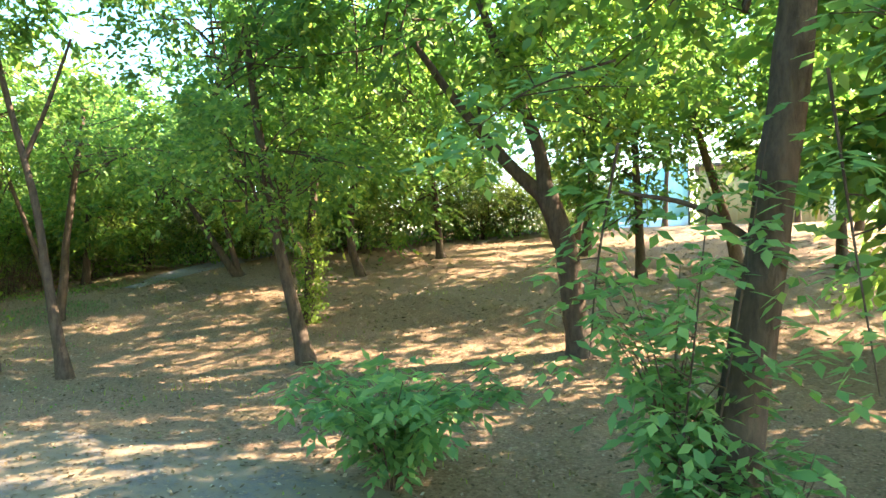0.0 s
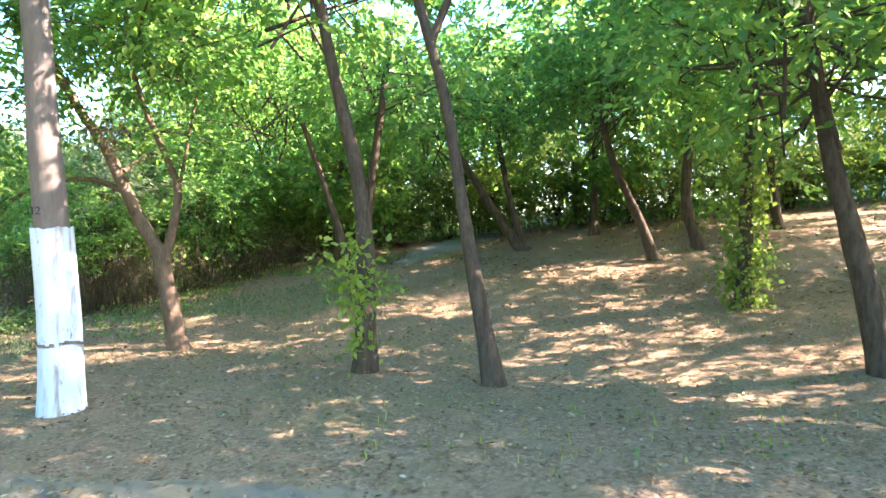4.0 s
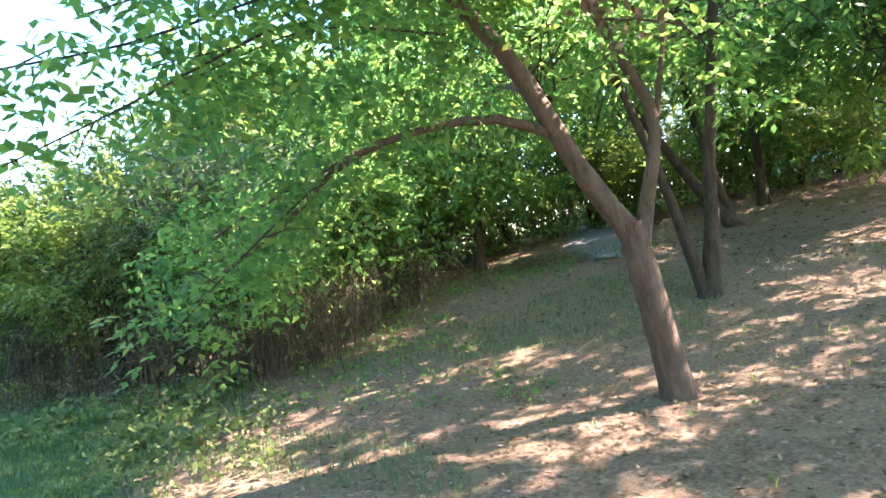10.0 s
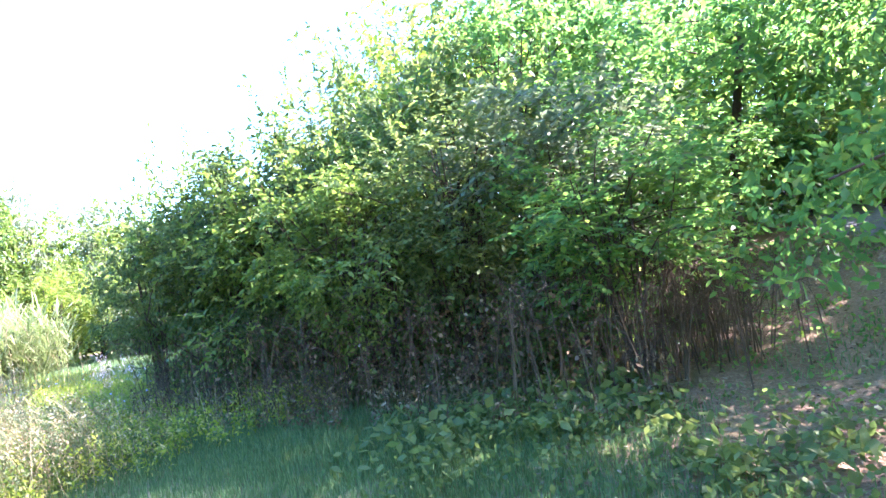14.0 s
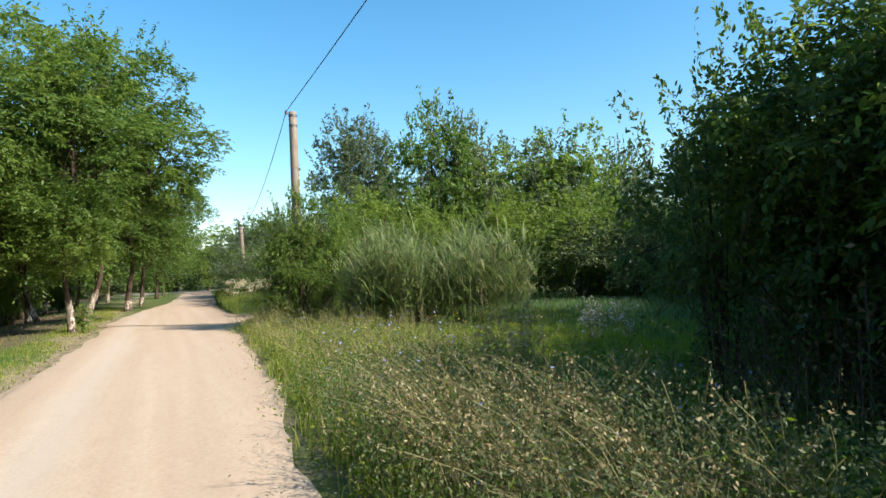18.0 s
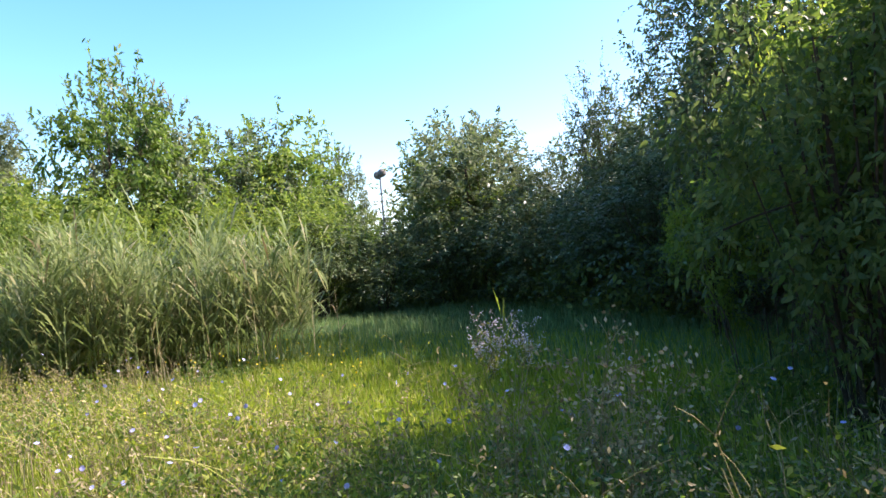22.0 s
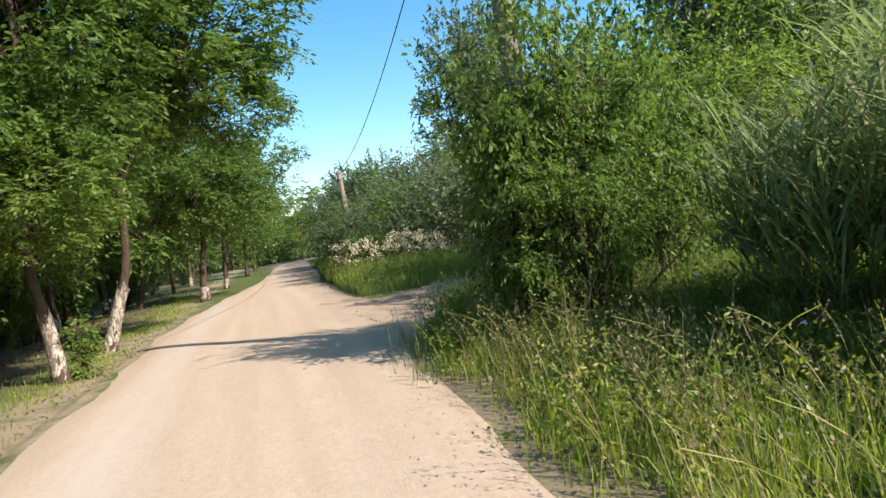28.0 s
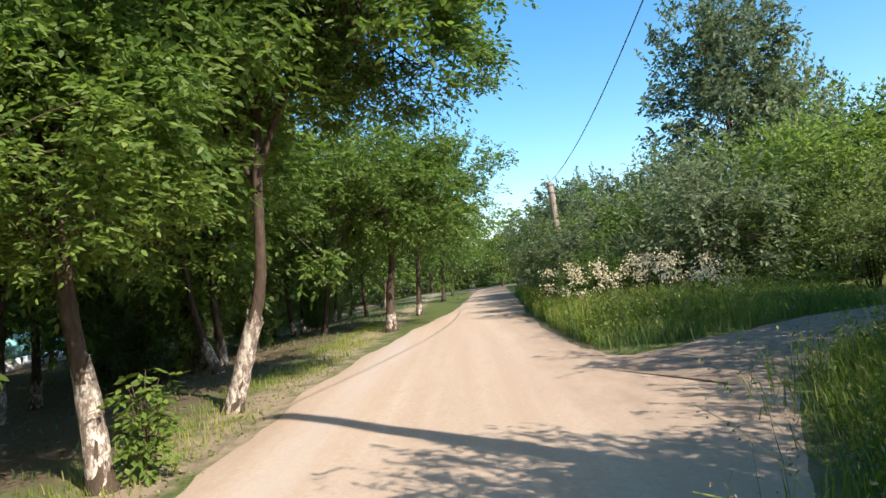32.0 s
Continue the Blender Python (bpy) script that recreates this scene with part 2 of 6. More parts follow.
def ground_material():
    """Litter under the wood, meadow soil beyond, short dry verge by the track."""
    m, n, l = material("ground_soil")
    co = n.new("ShaderNodeTexCoord")
    xyz = n.new("ShaderNodeSeparateXYZ")
    l.new(co.outputs["Object"], xyz.inputs[0])
    big, mid, fine = tex(n, l, 0.35, 4), tex(n, l, 2.2, 5), tex(n, l, 26, 6, rough=0.75)
    litter = ramp(n, l, fine, ((0.30, (0.11, 0.064, 0.038)), (0.5, (0.235, 0.147, 0.09)), (0.72, (0.42, 0.305, 0.205))))
    litter = mix(n, l, ramp(n, l, mid, ((0.45, (0, 0, 0)), (0.7, (0.8, 0.8, 0.8)))), litter, (0.24, 0.165, 0.095))
    litter = mix(n, l, ramp(n, l, big, ((0.55, (0, 0, 0)), (0.7, (0.45, 0.45, 0.45)))), litter, (0.15, 0.135, 0.06))
    meadow = ramp(n, l, fine, ((0.3, (0.05, 0.07, 0.02)), (0.55, (0.10, 0.125, 0.035)), (0.8, (0.18, 0.17, 0.07))))
    verge = ramp(n, l, fine, ((0.3, (0.07, 0.09, 0.03)), (0.55, (0.14, 0.15, 0.06)), (0.8, (0.26, 0.23, 0.12))))
    wob = calc(n, l, "MULTIPLY", calc(n, l, "SUBTRACT", mid, 0.5), 5.0)
    to_meadow = calc(n, l, "MULTIPLY", calc(n, l, "ADD", calc(n, l, "SUBTRACT", xyz.outputs["Y"], calc(n, l, "ADD", 15.6, calc(n, l, "MULTIPLY", xyz.outputs["X"], 0.45))), wob), 0.4, True)
    to_left = calc(n, l, "MULTIPLY", calc(n, l, "ADD", calc(n, l, "SUBTRACT", -1.5, xyz.outputs["X"]), wob), 0.6, True)
    col = mix(n, l, to_meadow, litter, meadow)
    col = mix(n, l, to_left, col, verge)
    under = calc(n, l, "MULTIPLY", calc(n, l, "ADD", calc(n, l, "SUBTRACT", -5.0, xyz.outputs["X"]), wob), 0.5, True)
    col = mix(n, l, under, col, mix(n, l, ramp(n, l, mid, ((0.4, (0, 0, 0)), (0.6, (1, 1, 1)))), litter, verge))
    # Bare brown soil under the grove, darkened further for the shade of its trees.
    soil = ramp(n, l, fine, ((0.3, (0.075, 0.052, 0.035)), (0.55, (0.14, 0.10, 0.068)), (0.8, (0.23, 0.175, 0.12))))
    grove = calc(n, l, "MULTIPLY", calc(n, l, "MULTIPLY", calc(n, l, "ADD", calc(n, l, "SUBTRACT", -3.1, xyz.outputs["X"]), wob), 0.8, True), calc(n, l, "MULTIPLY", calc(n, l, "SUBTRACT", xyz.outputs["Y"], 30.0), 0.2, True))
    col = mix(n, l, calc(n, l, "MULTIPLY", grove, 0.85), col, soil)
    off = calc(n, l, "ABSOLUTE", calc(n, l, "ADD", xyz.outputs["X"], 2.5))
    fringe = calc(n, l, "MULTIPLY", calc(n, l, "ADD", calc(n, l, "SUBTRACT", 0.75, off), calc(n, l, "MULTIPLY", wob, 0.5)), 1.6, True)
    far = calc(n, l, "MULTIPLY", calc(n, l, "SUBTRACT", xyz.outputs["Y"], 16.0), 0.25, True)
    col = mix(n, l, calc(n, l, "MULTIPLY", calc(n, l, "MULTIPLY", fringe, far), 0.9), col, (0.33, 0.25, 0.17))
    off = calc(n, l, "ABSOLUTE", calc(n, l, "SUBTRACT", xyz.outputs["X"], 1.7))
    fringe = calc(n, l, "MULTIPLY", calc(n, l, "ADD", calc(n, l, "SUBTRACT", 1.0, off), calc(n, l, "MULTIPLY", wob, 0.5)), 1.2, True)
    col = mix(n, l, calc(n, l, "MULTIPLY", calc(n, l, "MULTIPLY", fringe, far), 0.8), col, (0.27, 0.205, 0.14))
    surface(n, l, col, 0.95, fine, 0.7, 0.03, spec=0.15)
    return m


def road_material():
    m, n, l = material("sandy_track")
    co = n.new("ShaderNodeTexCoord")
    xyz = n.new("ShaderNodeSeparateXYZ")
    l.new(co.outputs["Object"], xyz.inputs[0])
    big, mid, fine = tex(n, l, 0.45, 4, (1.6, 0.4, 1)), tex(n, l, 3, 5, (1.5, 0.6, 1)), tex(n, l, 60, 5, rough=0.7)
    tracks = tex(n, l, 1.3, 4, (2.2, 0.06, 1), rough=0.55)
    sand = ramp(n, l, tracks, ((0.25, (0.42, 0.312, 0.222)), (0.5, (0.46, 0.352, 0.256)), (0.75, (0.50, 0.395, 0.295))))
    sand = mix(n, l, ramp(n, l, big, ((0.45, (0, 0, 0)), (0.68, (0.55, 0.55, 0.55)))), sand, (0.45, 0.335, 0.24))
    sand = mix(n, l, ramp(n, l, mid, ((0.46, (0, 0, 0)), (0.72, (0.45, 0.45, 0.45)))), sand, (0.42, 0.31, 0.22))
    sand = mix(n, l, ramp(n, l, fine, ((0.64, (0, 0, 0)), (0.74, (0.4, 0.4, 0.4)))), sand, (0.62, 0.54, 0.45))
    grit = tex(n, l, 22, 6, (1, 0.8, 1), rough=0.75)
    sand = mix(n, l, ramp(n, l, grit, ((0.5, (0, 0, 0)), (0.66, (0.5, 0.5, 0.5)))), sand, (0.36, 0.255, 0.18))
    sand = mix(n, l, ramp(n, l, grit, ((0.3, (0.45, 0.45, 0.45)), (0.42, (0, 0, 0)))), sand, (0.60, 0.50, 0.41))
    lane = calc(n, l, "ABSOLUTE", calc(n, l, "ADD", xyz.outputs["X"], 1.25))
    lane = calc(n, l, "MULTIPLY", calc(n, l, "ADD", calc(n, l, "SUBTRACT", 0.42, lane), calc(n, l, "MULTIPLY", calc(n, l, "SUBTRACT", big, 0.5), 1.2)), 2.0, True)
    sand = mix(n, l, calc(n, l, "MULTIPLY", lane, 0.55), sand, (0.50, 0.43, 0.37))
    wob0 = calc(n, l, "MULTIPLY", calc(n, l, "SUBTRACT", big, 0.5), 2.4)
    rim = calc(n, l, "MULTIPLY", calc(n, l, "ADD", calc(n, l, "SUBTRACT", xyz.outputs["X"], 1.0), wob0), 0.7, True)
    sand = mix(n, l, calc(n, l, "MULTIPLY", rim, 0.8), sand, ramp(n, l, mid, ((0.35, (0.25, 0.17, 0.115)), (0.65, (0.40, 0.295, 0.21)))))
    rim = calc(n, l, "MULTIPLY", calc(n, l, "ADD", calc(n, l, "SUBTRACT", -1.9, xyz.outputs["X"]), wob0), 1.0, True)
    sand = mix(n, l, calc(n, l, "MULTIPLY", rim, 0.7), sand, (0.34, 0.245, 0.17))
    grey = ramp(n, l, fine, ((0.3, (0.10, 0.085, 0.07)), (0.7, (0.21, 0.18, 0.15))))
    grey = mix(n, l, ramp(n, l, mid, ((0.36, (0, 0, 0)), (0.5, (0.95, 0.95, 0.95)))), grey, (0.22, 0.165, 0.105))
    wob = calc(n, l, "MULTIPLY", calc(n, l, "SUBTRACT", mid, 0.5), 6.0)
    far = calc(n, l, "MULTIPLY", calc(n, l, "ADD", calc(n, l, "SUBTRACT", xyz.outputs["Y"], 13.0), wob), 0.25, True)
    col = mix(n, l, far, grey, sand)
    both = calc(n, l, "ADD", calc(n, l, "ADD", calc(n, l, "MULTIPLY", mid, 0.4), calc(n, l, "MULTIPLY", grit, 0.35)), calc(n, l, "MULTIPLY", fine, 0.3))
    surface(n, l, col, 0.95, both, 0.5, 0.022, spec=0.12)
    return m


def plain_material(name, dark, light, scale=6, rough=0.7, metal=0.0, stretch=(1, 1, 1), strength=0.2):
    m, n, l = material(name)
    a = tex(n, l, scale, 5, stretch)
    surface(n, l, ramp(n, l, a, ((0.3, dark), (0.7, light))), rough, a, strength, 0.01, metal)
    return m


GROUND, ROAD = ground_material(), road_material()
CONCRETE = plain_material("pole_concrete", (0.22, 0.17, 0.125), (0.36, 0.29, 0.22), 7, 0.9, 0, (1, 1, 0.3), 0.4)
CABLE = plain_material("cable", (0.02, 0.02, 0.022), (0.04, 0.04, 0.04))
IRON = plain_material("grey_iron", (0.10, 0.10, 0.11), (0.2, 0.2, 0.21), 9, 0.5, 0.6)
BEIGE = plain_material("beige_render", (0.46, 0.36, 0.18), (0.56, 0.45, 0.25), 3, 0.85, 0, (1, 1, 0.3))
PLINTH = plain_material("dark_plinth", (0.10, 0.09, 0.08), (0.17, 0.15, 0.13), 5)
TEAL = plain_material("teal_sheet", (0.10, 0.55, 0.52), (0.55, 0.82, 0.82), 0.35, 0.6)
WHITE = plain_material("white_board", (0.66, 0.68, 0.70), (0.80, 0.81, 0.82), 3, 0.6)
EARTH = plain_material("bare_earth", (0.15, 0.105, 0.07), (0.31, 0.23, 0.165), 9, 0.95, strength=0.6)
ASPHALT = plain_material("grey_asphalt", (0.13, 0.125, 0.12), (0.22, 0.21, 0.195), 12, 0.95)
RUST = plain_material("rusty_scar", (0.09, 0.06, 0.045), (0.22, 0.15, 0.11), 25, 0.95)


# ---- mesh helpers ----
rng = np.random.default_rng(7)


def make_mesh(name, verts, faces, mat, smooth=False):
    """One mesh from a vertex array and a list of face arrays (three or four columns)."""
    me = bpy.data.meshes.new(name)
    verts = np.asarray(verts, np.float32)
    faces = [np.asarray(f, np.int32) for f in faces if len(f)]
    loops = np.concatenate([f.ravel() for f in faces])
    sizes = np.concatenate([np.full(len(f), f.shape[1], np.int32) for f in faces])
    me.vertices.add(len(verts))
    me.vertices.foreach_set("co", verts.ravel())
    me.loops.add(len(loops))
    me.loops.foreach_set("vertex_index", loops)
    me.polygons.add(len(sizes))
    me.polygons.foreach_set("loop_start", np.concatenate([[0], np.cumsum(sizes)[:-1]]).astype(np.int32))
    if smooth:
        me.polygons.foreach_set("use_smooth", np.ones(len(sizes), bool))
    me.materials.append(mat)
    me.update(calc_edges=True)
    return me


def joined(pieces):
    """Several (verts, faces) as one; all faces of one piece have the same number of corners."""
    verts, tri, quad, at = [], [], [], 0
    for v, f in pieces:
        verts.append(v)
        (tri if f.shape[1] == 3 else quad).append(f + at)
        at += len(v)
    return np.concatenate(verts), [np.concatenate(x) for x in (tri, quad) if x]


def part(name, me, parent=None, label="", at=None):
    ob = new(name, me)
    ob.parent = parent
    if at is not None:
        ob.matrix_basis = at
    return tagged(ob, label)


def holder(name, at, label, category, group=""):
    return tagged(at_place(new(name), at), label, category, group)


def at_place(ob, m):
    ob.matrix_basis = m
    return ob


def tube(points, radii, sides=8, rough=0.0, seed=0, cap=True):
    """A tapering, slightly uneven limb along points."""
    p = np.asarray(points, float)
    r = np.asarray(radii, float)
    d = np.gradient(p, axis=0)
    d /= np.linalg.norm(d, axis=1, keepdims=True) + 1e-9
    up = np.where(np.abs(d[:, 2:3]) > 0.9, [[1.0, 0, 0]], [[0, 0, 1.0]])
    a = np.cross(d, up)
    a /= np.linalg.norm(a, axis=1, keepdims=True)
    for k in range(1, len(a)):
        a[k] = a[k - 1] - d[k] * (a[k - 1] @ d[k])
        a[k] /= np.linalg.norm(a[k])
    b = np.cross(d, a)
    t = np.arange(sides) * 2 * np.pi / sides
    wob = 1 + rough * np.random.default_rng(abs(seed)).normal(size=(len(p), sides))
    ring = (np.cos(t)[None, :, None] * a[:, None] + np.sin(t)[None, :, None] * b[:, None]) * (r[:, None] * wob)[:, :, None]
    v = (p[:, None] + ring).reshape(-1, 3)
    k, s = np.meshgrid(np.arange(len(p) - 1), np.arange(sides), indexing="ij")
    i, j = k * sides + s, k * sides + (s + 1) % sides
    return v, np.stack([i, j, j + sides, i + sides], -1).reshape(-1, 4)


def curve(points, n):
    """A smooth line through a few control points."""
    p = np.asarray(points, float)
    q = np.concatenate([[2 * p[0] - p[1]], p, [2 * p[-1] - p[-2]]])
    out = []
    for s in np.linspace(0, len(p) - 1 - 1e-6, n):
        k, f = int(s), s - int(s)
        a, b, c, d = q[k : k + 4]
        out.append(0.5 * (2 * b + (c - a) * f + (2 * a - 5 * b + 4 * c - d) * f * f + (3 * b - a - 3 * c + d) * f**3))
    return np.array(out)


def limb(points, r0, r1, n=10, sides=8, rough=0.04, seed=0, flare=0.0):
    p = curve(points, n)
    f = np.linspace(0, 1, n)
    r = r0 + (r1 - r0) * f**0.8 + flare * np.exp(-f * 14)
    return tube(p, r, sides, rough, seed)


def unit(v):
    return v / (np.linalg.norm(v, axis=-1, keepdims=True) + 1e-9)


def leaves(where, length, wide, gen, flat=0.5, along=None, oval=False):
    """A leaf at each place, folded a little along its rib: a diamond, or a pointed oval of six corners."""
    n = len(where)
    nor = unit(gen.normal(size=(n, 3)) * [1, 1, 0.8] + [0, 0, flat])
    if along is None:
        d = unit(np.cross(nor, gen.normal(size=(n, 3))) - [0, 0, 0.4])
    else:
        d = unit(along + gen.normal(size=(n, 3)) * 0.3)
        nor = unit(nor * 0.75 + [0, 0, 0.5] - d * (nor * d).sum(1, keepdims=True))
    s = unit(np.cross(d, nor))
    L = (length * gen.uniform(0.6, 1.25, n))[:, None]
    W = L * wide / length
    if oval:
        low, high = where + d * L * 0.28 - nor * L * 0.04, where + d * L * 0.64 - nor * L * 0.04
        rise = nor * L * 0.08
        v = np.stack([where, low + s * W * 0.42 + rise, high + s * W * 0.40 + rise, where + d * L - nor * L * 0.1, high - s * W * 0.40 + rise, low - s * W * 0.42 + rise], 1).reshape(-1, 3)
        return v, (np.arange(n) * 6)[:, None] + np.arange(6)
    mid = where + d * L * 0.42 - nor * L * 0.05
    v = np.stack([where, mid + s * W * 0.5 + nor * L * 0.07, where + d * L, mid - s * W * 0.5 + nor * L * 0.07], 1).reshape(-1, 3)
    return v, (np.arange(n) * 4)[:, None] + np.arange(4)


def sprays(mids, out, size, each, gen, per=8, droop=0.35):
    """Leaf places and ways along short sprigs that grow outward from the middle of each clump."""
    n = max(1, each // per)
    m, o, r = (np.repeat(q, n, 0) for q in (mids, out, size))
    k = len(m)
    d = unit(gen.normal(size=(k, 3)) * [1, 1, 0.7] + o * 0.75 + [0, 0, 0.15])
    root = m + gen.normal(size=(k, 3)) * r[:, None] * 0.3
    reach = r * gen.uniform(0.35, 1.0, k)
    side = unit(np.cross(d, gen.normal(size=(k, 3)) * 0.4 + [0, 0, 1]))
    f = np.linspace(0.15, 1.0, per)[None, :, None]
    turn = np.where(np.arange(per) % 2, 1.0, -1.0)[None, :, None]
    turn = np.where(f > 0.99, 0.0, turn)
    p = root[:, None] + d[:, None] * reach[:, None, None] * f - np.array([0, 0, 1.0]) * (droop * reach[:, None, None] * f * f)
    way = d[:, None] * 0.75 + side[:, None] * turn * 0.9 - np.array([0, 0, 1.0]) * (0.25 + 0.3 * f)
    return p.reshape(-1, 3), unit(way).reshape(-1, 3)


def crown_clumps(radii, clumps, gen, spread=0.5, inner=0.3, ragged=0.2):
    """Middles, outward ways and sizes of the leafy clumps that fill an uneven ellipsoid."""
    d = unit(gen.normal(size=(clumps, 3)))
    lump = 1 + 0.16 * np.sin(d[:, 0] * 4.1 + 1.0) * np.sin(d[:, 1] * 3.7) + 0.12 * np.sin(d[:, 2] * 5.3 + d[:, 0] * 2.0)
    r = (inner + (1 - inner) * gen.uniform(0, 1, clumps) ** 0.5) * (1 + ragged * 0.6 * gen.normal(size=clumps)) * lump
    return d * r[:, None] * np.asarray(radii), d, spread * gen.uniform(0.6, 1.4, clumps)


class Crown:
    """A crown of leaves and its twigs, built once and shared by trees of a kind; the limbs start at (0, 0, -root)."""

    def __init__(self, radii, clumps, each, length, wide, leaf, bark, root, seed, spread=0.3, twigs=26, thick=0.05, inner=0.25, shoots=0, flat=0.25, oval=True):
        gen = np.random.default_rng(seed)
        thick *= 0.5
        mids, out, size = crown_clumps(radii, clumps, gen, spread, inner)
        pts, way = sprays(mids, out, size, each, gen)
        if shoots:
            d = unit(gen.normal(size=(shoots, 3)) * [1, 1, 0.5] + [0, 0, 0.45])
            top = d * np.asarray(radii) * gen.uniform(0.75, 1.0, (shoots, 1))
            grow = unit(d * [0.6, 0.6, 0.4] + [0, 0, 0.7]) * spread * gen.uniform(0.8, 2.0, (shoots, 1))
            f = gen.uniform(0, 1, (shoots, 26, 1))
            s = top[:, None] + grow[:, None] * f + gen.normal(size=(shoots, 26, 3)) * spread * 0.05
            pts = np.concatenate([pts, s.reshape(-1, 3)])
            side = unit(gen.normal(size=(shoots, 26, 3)) + unit(grow)[:, None] * 0.8)
            way = np.concatenate([way, side.reshape(-1, 3)])
        v, f = leaves(pts, length, wide, gen, flat, way, oval)
        self.leaves = make_mesh("crown", v, [f], leaf)
        wood = []
        for k, m in enumerate(mids[:: max(1, clumps // twigs)]):
            start = np.array([*(gen.normal(size=2) * 0.12 * radii[0]), -root * gen.uniform(-0.1, 1.0)])
            bend = start * 0.5 + m * 0.5 + gen.normal(size=3) * 0.14 * np.linalg.norm(m) + [0, 0, 0.1]
            wood.append(limb([start, bend, m], thick * gen.uniform(0.4, 1), 0.008, 5, 4, 0.03, k))
        v, f = joined(wood)
        self.twigs = make_mesh("branching", v, f, bark, True)


WOOD_CROWNS = [Crown((2.0, 2.0, 1.35), 56, 104, 0.125, 0.06, LEAF_WOOD, BARK, 1.5, s, 0.55) for s in (11, 12, 13)]
HIGH_CROWNS = [Crown((2.7, 2.7, 1.8), 58, 100, 0.18, 0.09, LEAF_WOOD, BARK, 2.0, s, 0.7, 14) for s in (21, 22)]
BACK_CROWNS = [Crown((2.3, 2.3, 1.7), 54, 88, 0.18, 0.095, LEAF_WOOD, BARK, 1.8, s, 0.62, 10) for s in (26, 27)]
ROAD_CROWNS = [Crown((2.3, 2.3, 2.4), 80, 184, 0.135, 0.06, LEAF, BARK, 2.4, s, 0.6, 30, shoots=30, flat=0.0) for s in (31, 32, 33)]
GROVE_CROWNS = [Crown((2.4, 2.4, 2.4), 60, 88, 0.18, 0.085, lf, BARK, 2.4, s, 0.66, 10) for s, lf in ((36, LEAF), (37, LEAF), (38, LEAF_DARK))]
SHRUB_CROWNS = [Crown((1.15, 1.15, 1.4), 60, 184, 0.078, 0.037, lf, BARK, 1.6, s, 0.40, 36, 0.025, shoots=50) for s, lf in ((41, LEAF_DARK), (42, LEAF))]
THIN_SHRUBS = [Crown((1.2, 1.2, 1.4), 56, 144, 0.088, 0.041, lf, BARK, 1.5, s, 0.44, 10, 0.025, shoots=50) for s, lf in ((46, LEAF_DARK), (47, LEAF), (48, LEAF_YELLOW))]
BRIGHT_CROWNS = [Crown((1.2, 1.2, 1.35), 56, 160, 0.088, 0.041, lf, BARK, 1.5, s, 0.42, 30, 0.025, shoots=50) for s, lf in ((51, LEAF), (52, LEAF_YELLOW))]
UNDER_CROWNS = [Crown((1.2, 1.2, 1.4), 54, 104, 0.10, 0.052, LEAF_WOOD, BARK, 1.5, s, 0.44, 14, 0.025, shoots=40) for s in (55, 56)]
GREY_SHRUBS = [Crown((1.2, 1.2, 1.4), 54, 96, 0.11, 0.048, LEAF_GREY, BARK, 1.5, 57, 0.44, 10, 0.025, shoots=60)]
SHADE_SHRUBS = [Crown((1.2, 1.2, 1.4), 56, 150, 0.088, 0.041, LEAF_GLOSS_SHADE, BARK, 1.5, s, 0.44, 16, 0.025, shoots=50) for s in (67, 68)]
DARK_CROWNS = [Crown((2.0, 2.0, 2.75), 84, 200, 0.095, 0.045, LEAF_GLOSS_SHADE, BARK, 3.2, 66, 0.5, 30, shoots=60)]
LOW_CROWNS = [Crown((2.3, 2.3, 2.3), 80, 32, 0.26, 0.13, lf, BARK, 2.4, s, 0.62, 6, oval=False) for s, lf in ((71, LEAF), (72, LEAF_DARK), (73, LEAF_GREY))]
FAR_CROWNS = [Crown((2.0, 2.0, 2.75), 76, 96, 0.165, 0.075, lf, BARK, 3.2, s, 0.56, 12, shoots=60) for s, lf in ((61, LEAF), (62, LEAF_GREY), (63, LEAF_DARK))]


def set_crown(kind, tree, at, scale=(1, 1, 1), turn=0.0, label=""):
    m = Matrix.LocRotScale(at, Euler((0, 0, turn)), scale)
    c = part("crown", kind.leaves, tree, label, m)
    part("branching", kind.twigs, tree, "", m)
    return c


# ---- ground and road ----
def step(a, b, v):
    t = np.clip((v - a) / (b - a), 0, 1)
    return t * t * (3 - 2 * t)


def height(x, y):
    """The lie of the land: a wooded bank to one side of a level track."""
    x, y = np.asarray(x, float), np.asarray(y, float)
    bank = np.maximum(0, x - 6.5 + 0.25 * np.clip(y - 8, -6, 8)) * 0.148
    bank = np.minimum(bank, 2.35 + 0.012 * x)
    fall = 1 - step(19, 27, y)
    ripple = 0.03 * np.sin(x * 1.3 + 0.7 * y) * np.sin(y * 0.9 - x * 0.4) * step(2.5, 5, np.abs(x))
    return (0.15 * step(1.2, 4, x) + bank) * fall + ripple + 0.05 * step(1.5, 4, x) * (1 - fall) + 0.06 * step(2.4, 3.2, -x) - 0.35 * step(4, 9, -x)


def edge_left(y):
    return np.interp(y, [-30, 0, 30, 50, 58, 66, 75, 85, 105], [-2.9, -2.7, -2.4, -2.2, -1.3, -0.2, 0.3, 0.9, 2.2])


def edge_right(y):
    return np.interp(y, [-30, 4, 6, 8, 10, 12, 15, 20, 26, 31, 40, 41.3, 42.5, 44.4, 46.6, 48.0, 50.0, 58, 67, 80, 105], [4.6, 4.5, 4.2, 3.2, 2.1, 1.3, 0.9, 0.7, 0.85, 1.2, 1.7, 1.95, 2.5, 3.4, 3.7, 2.5, 2.3, 2.4, 3.0, 3.7, 5.0])


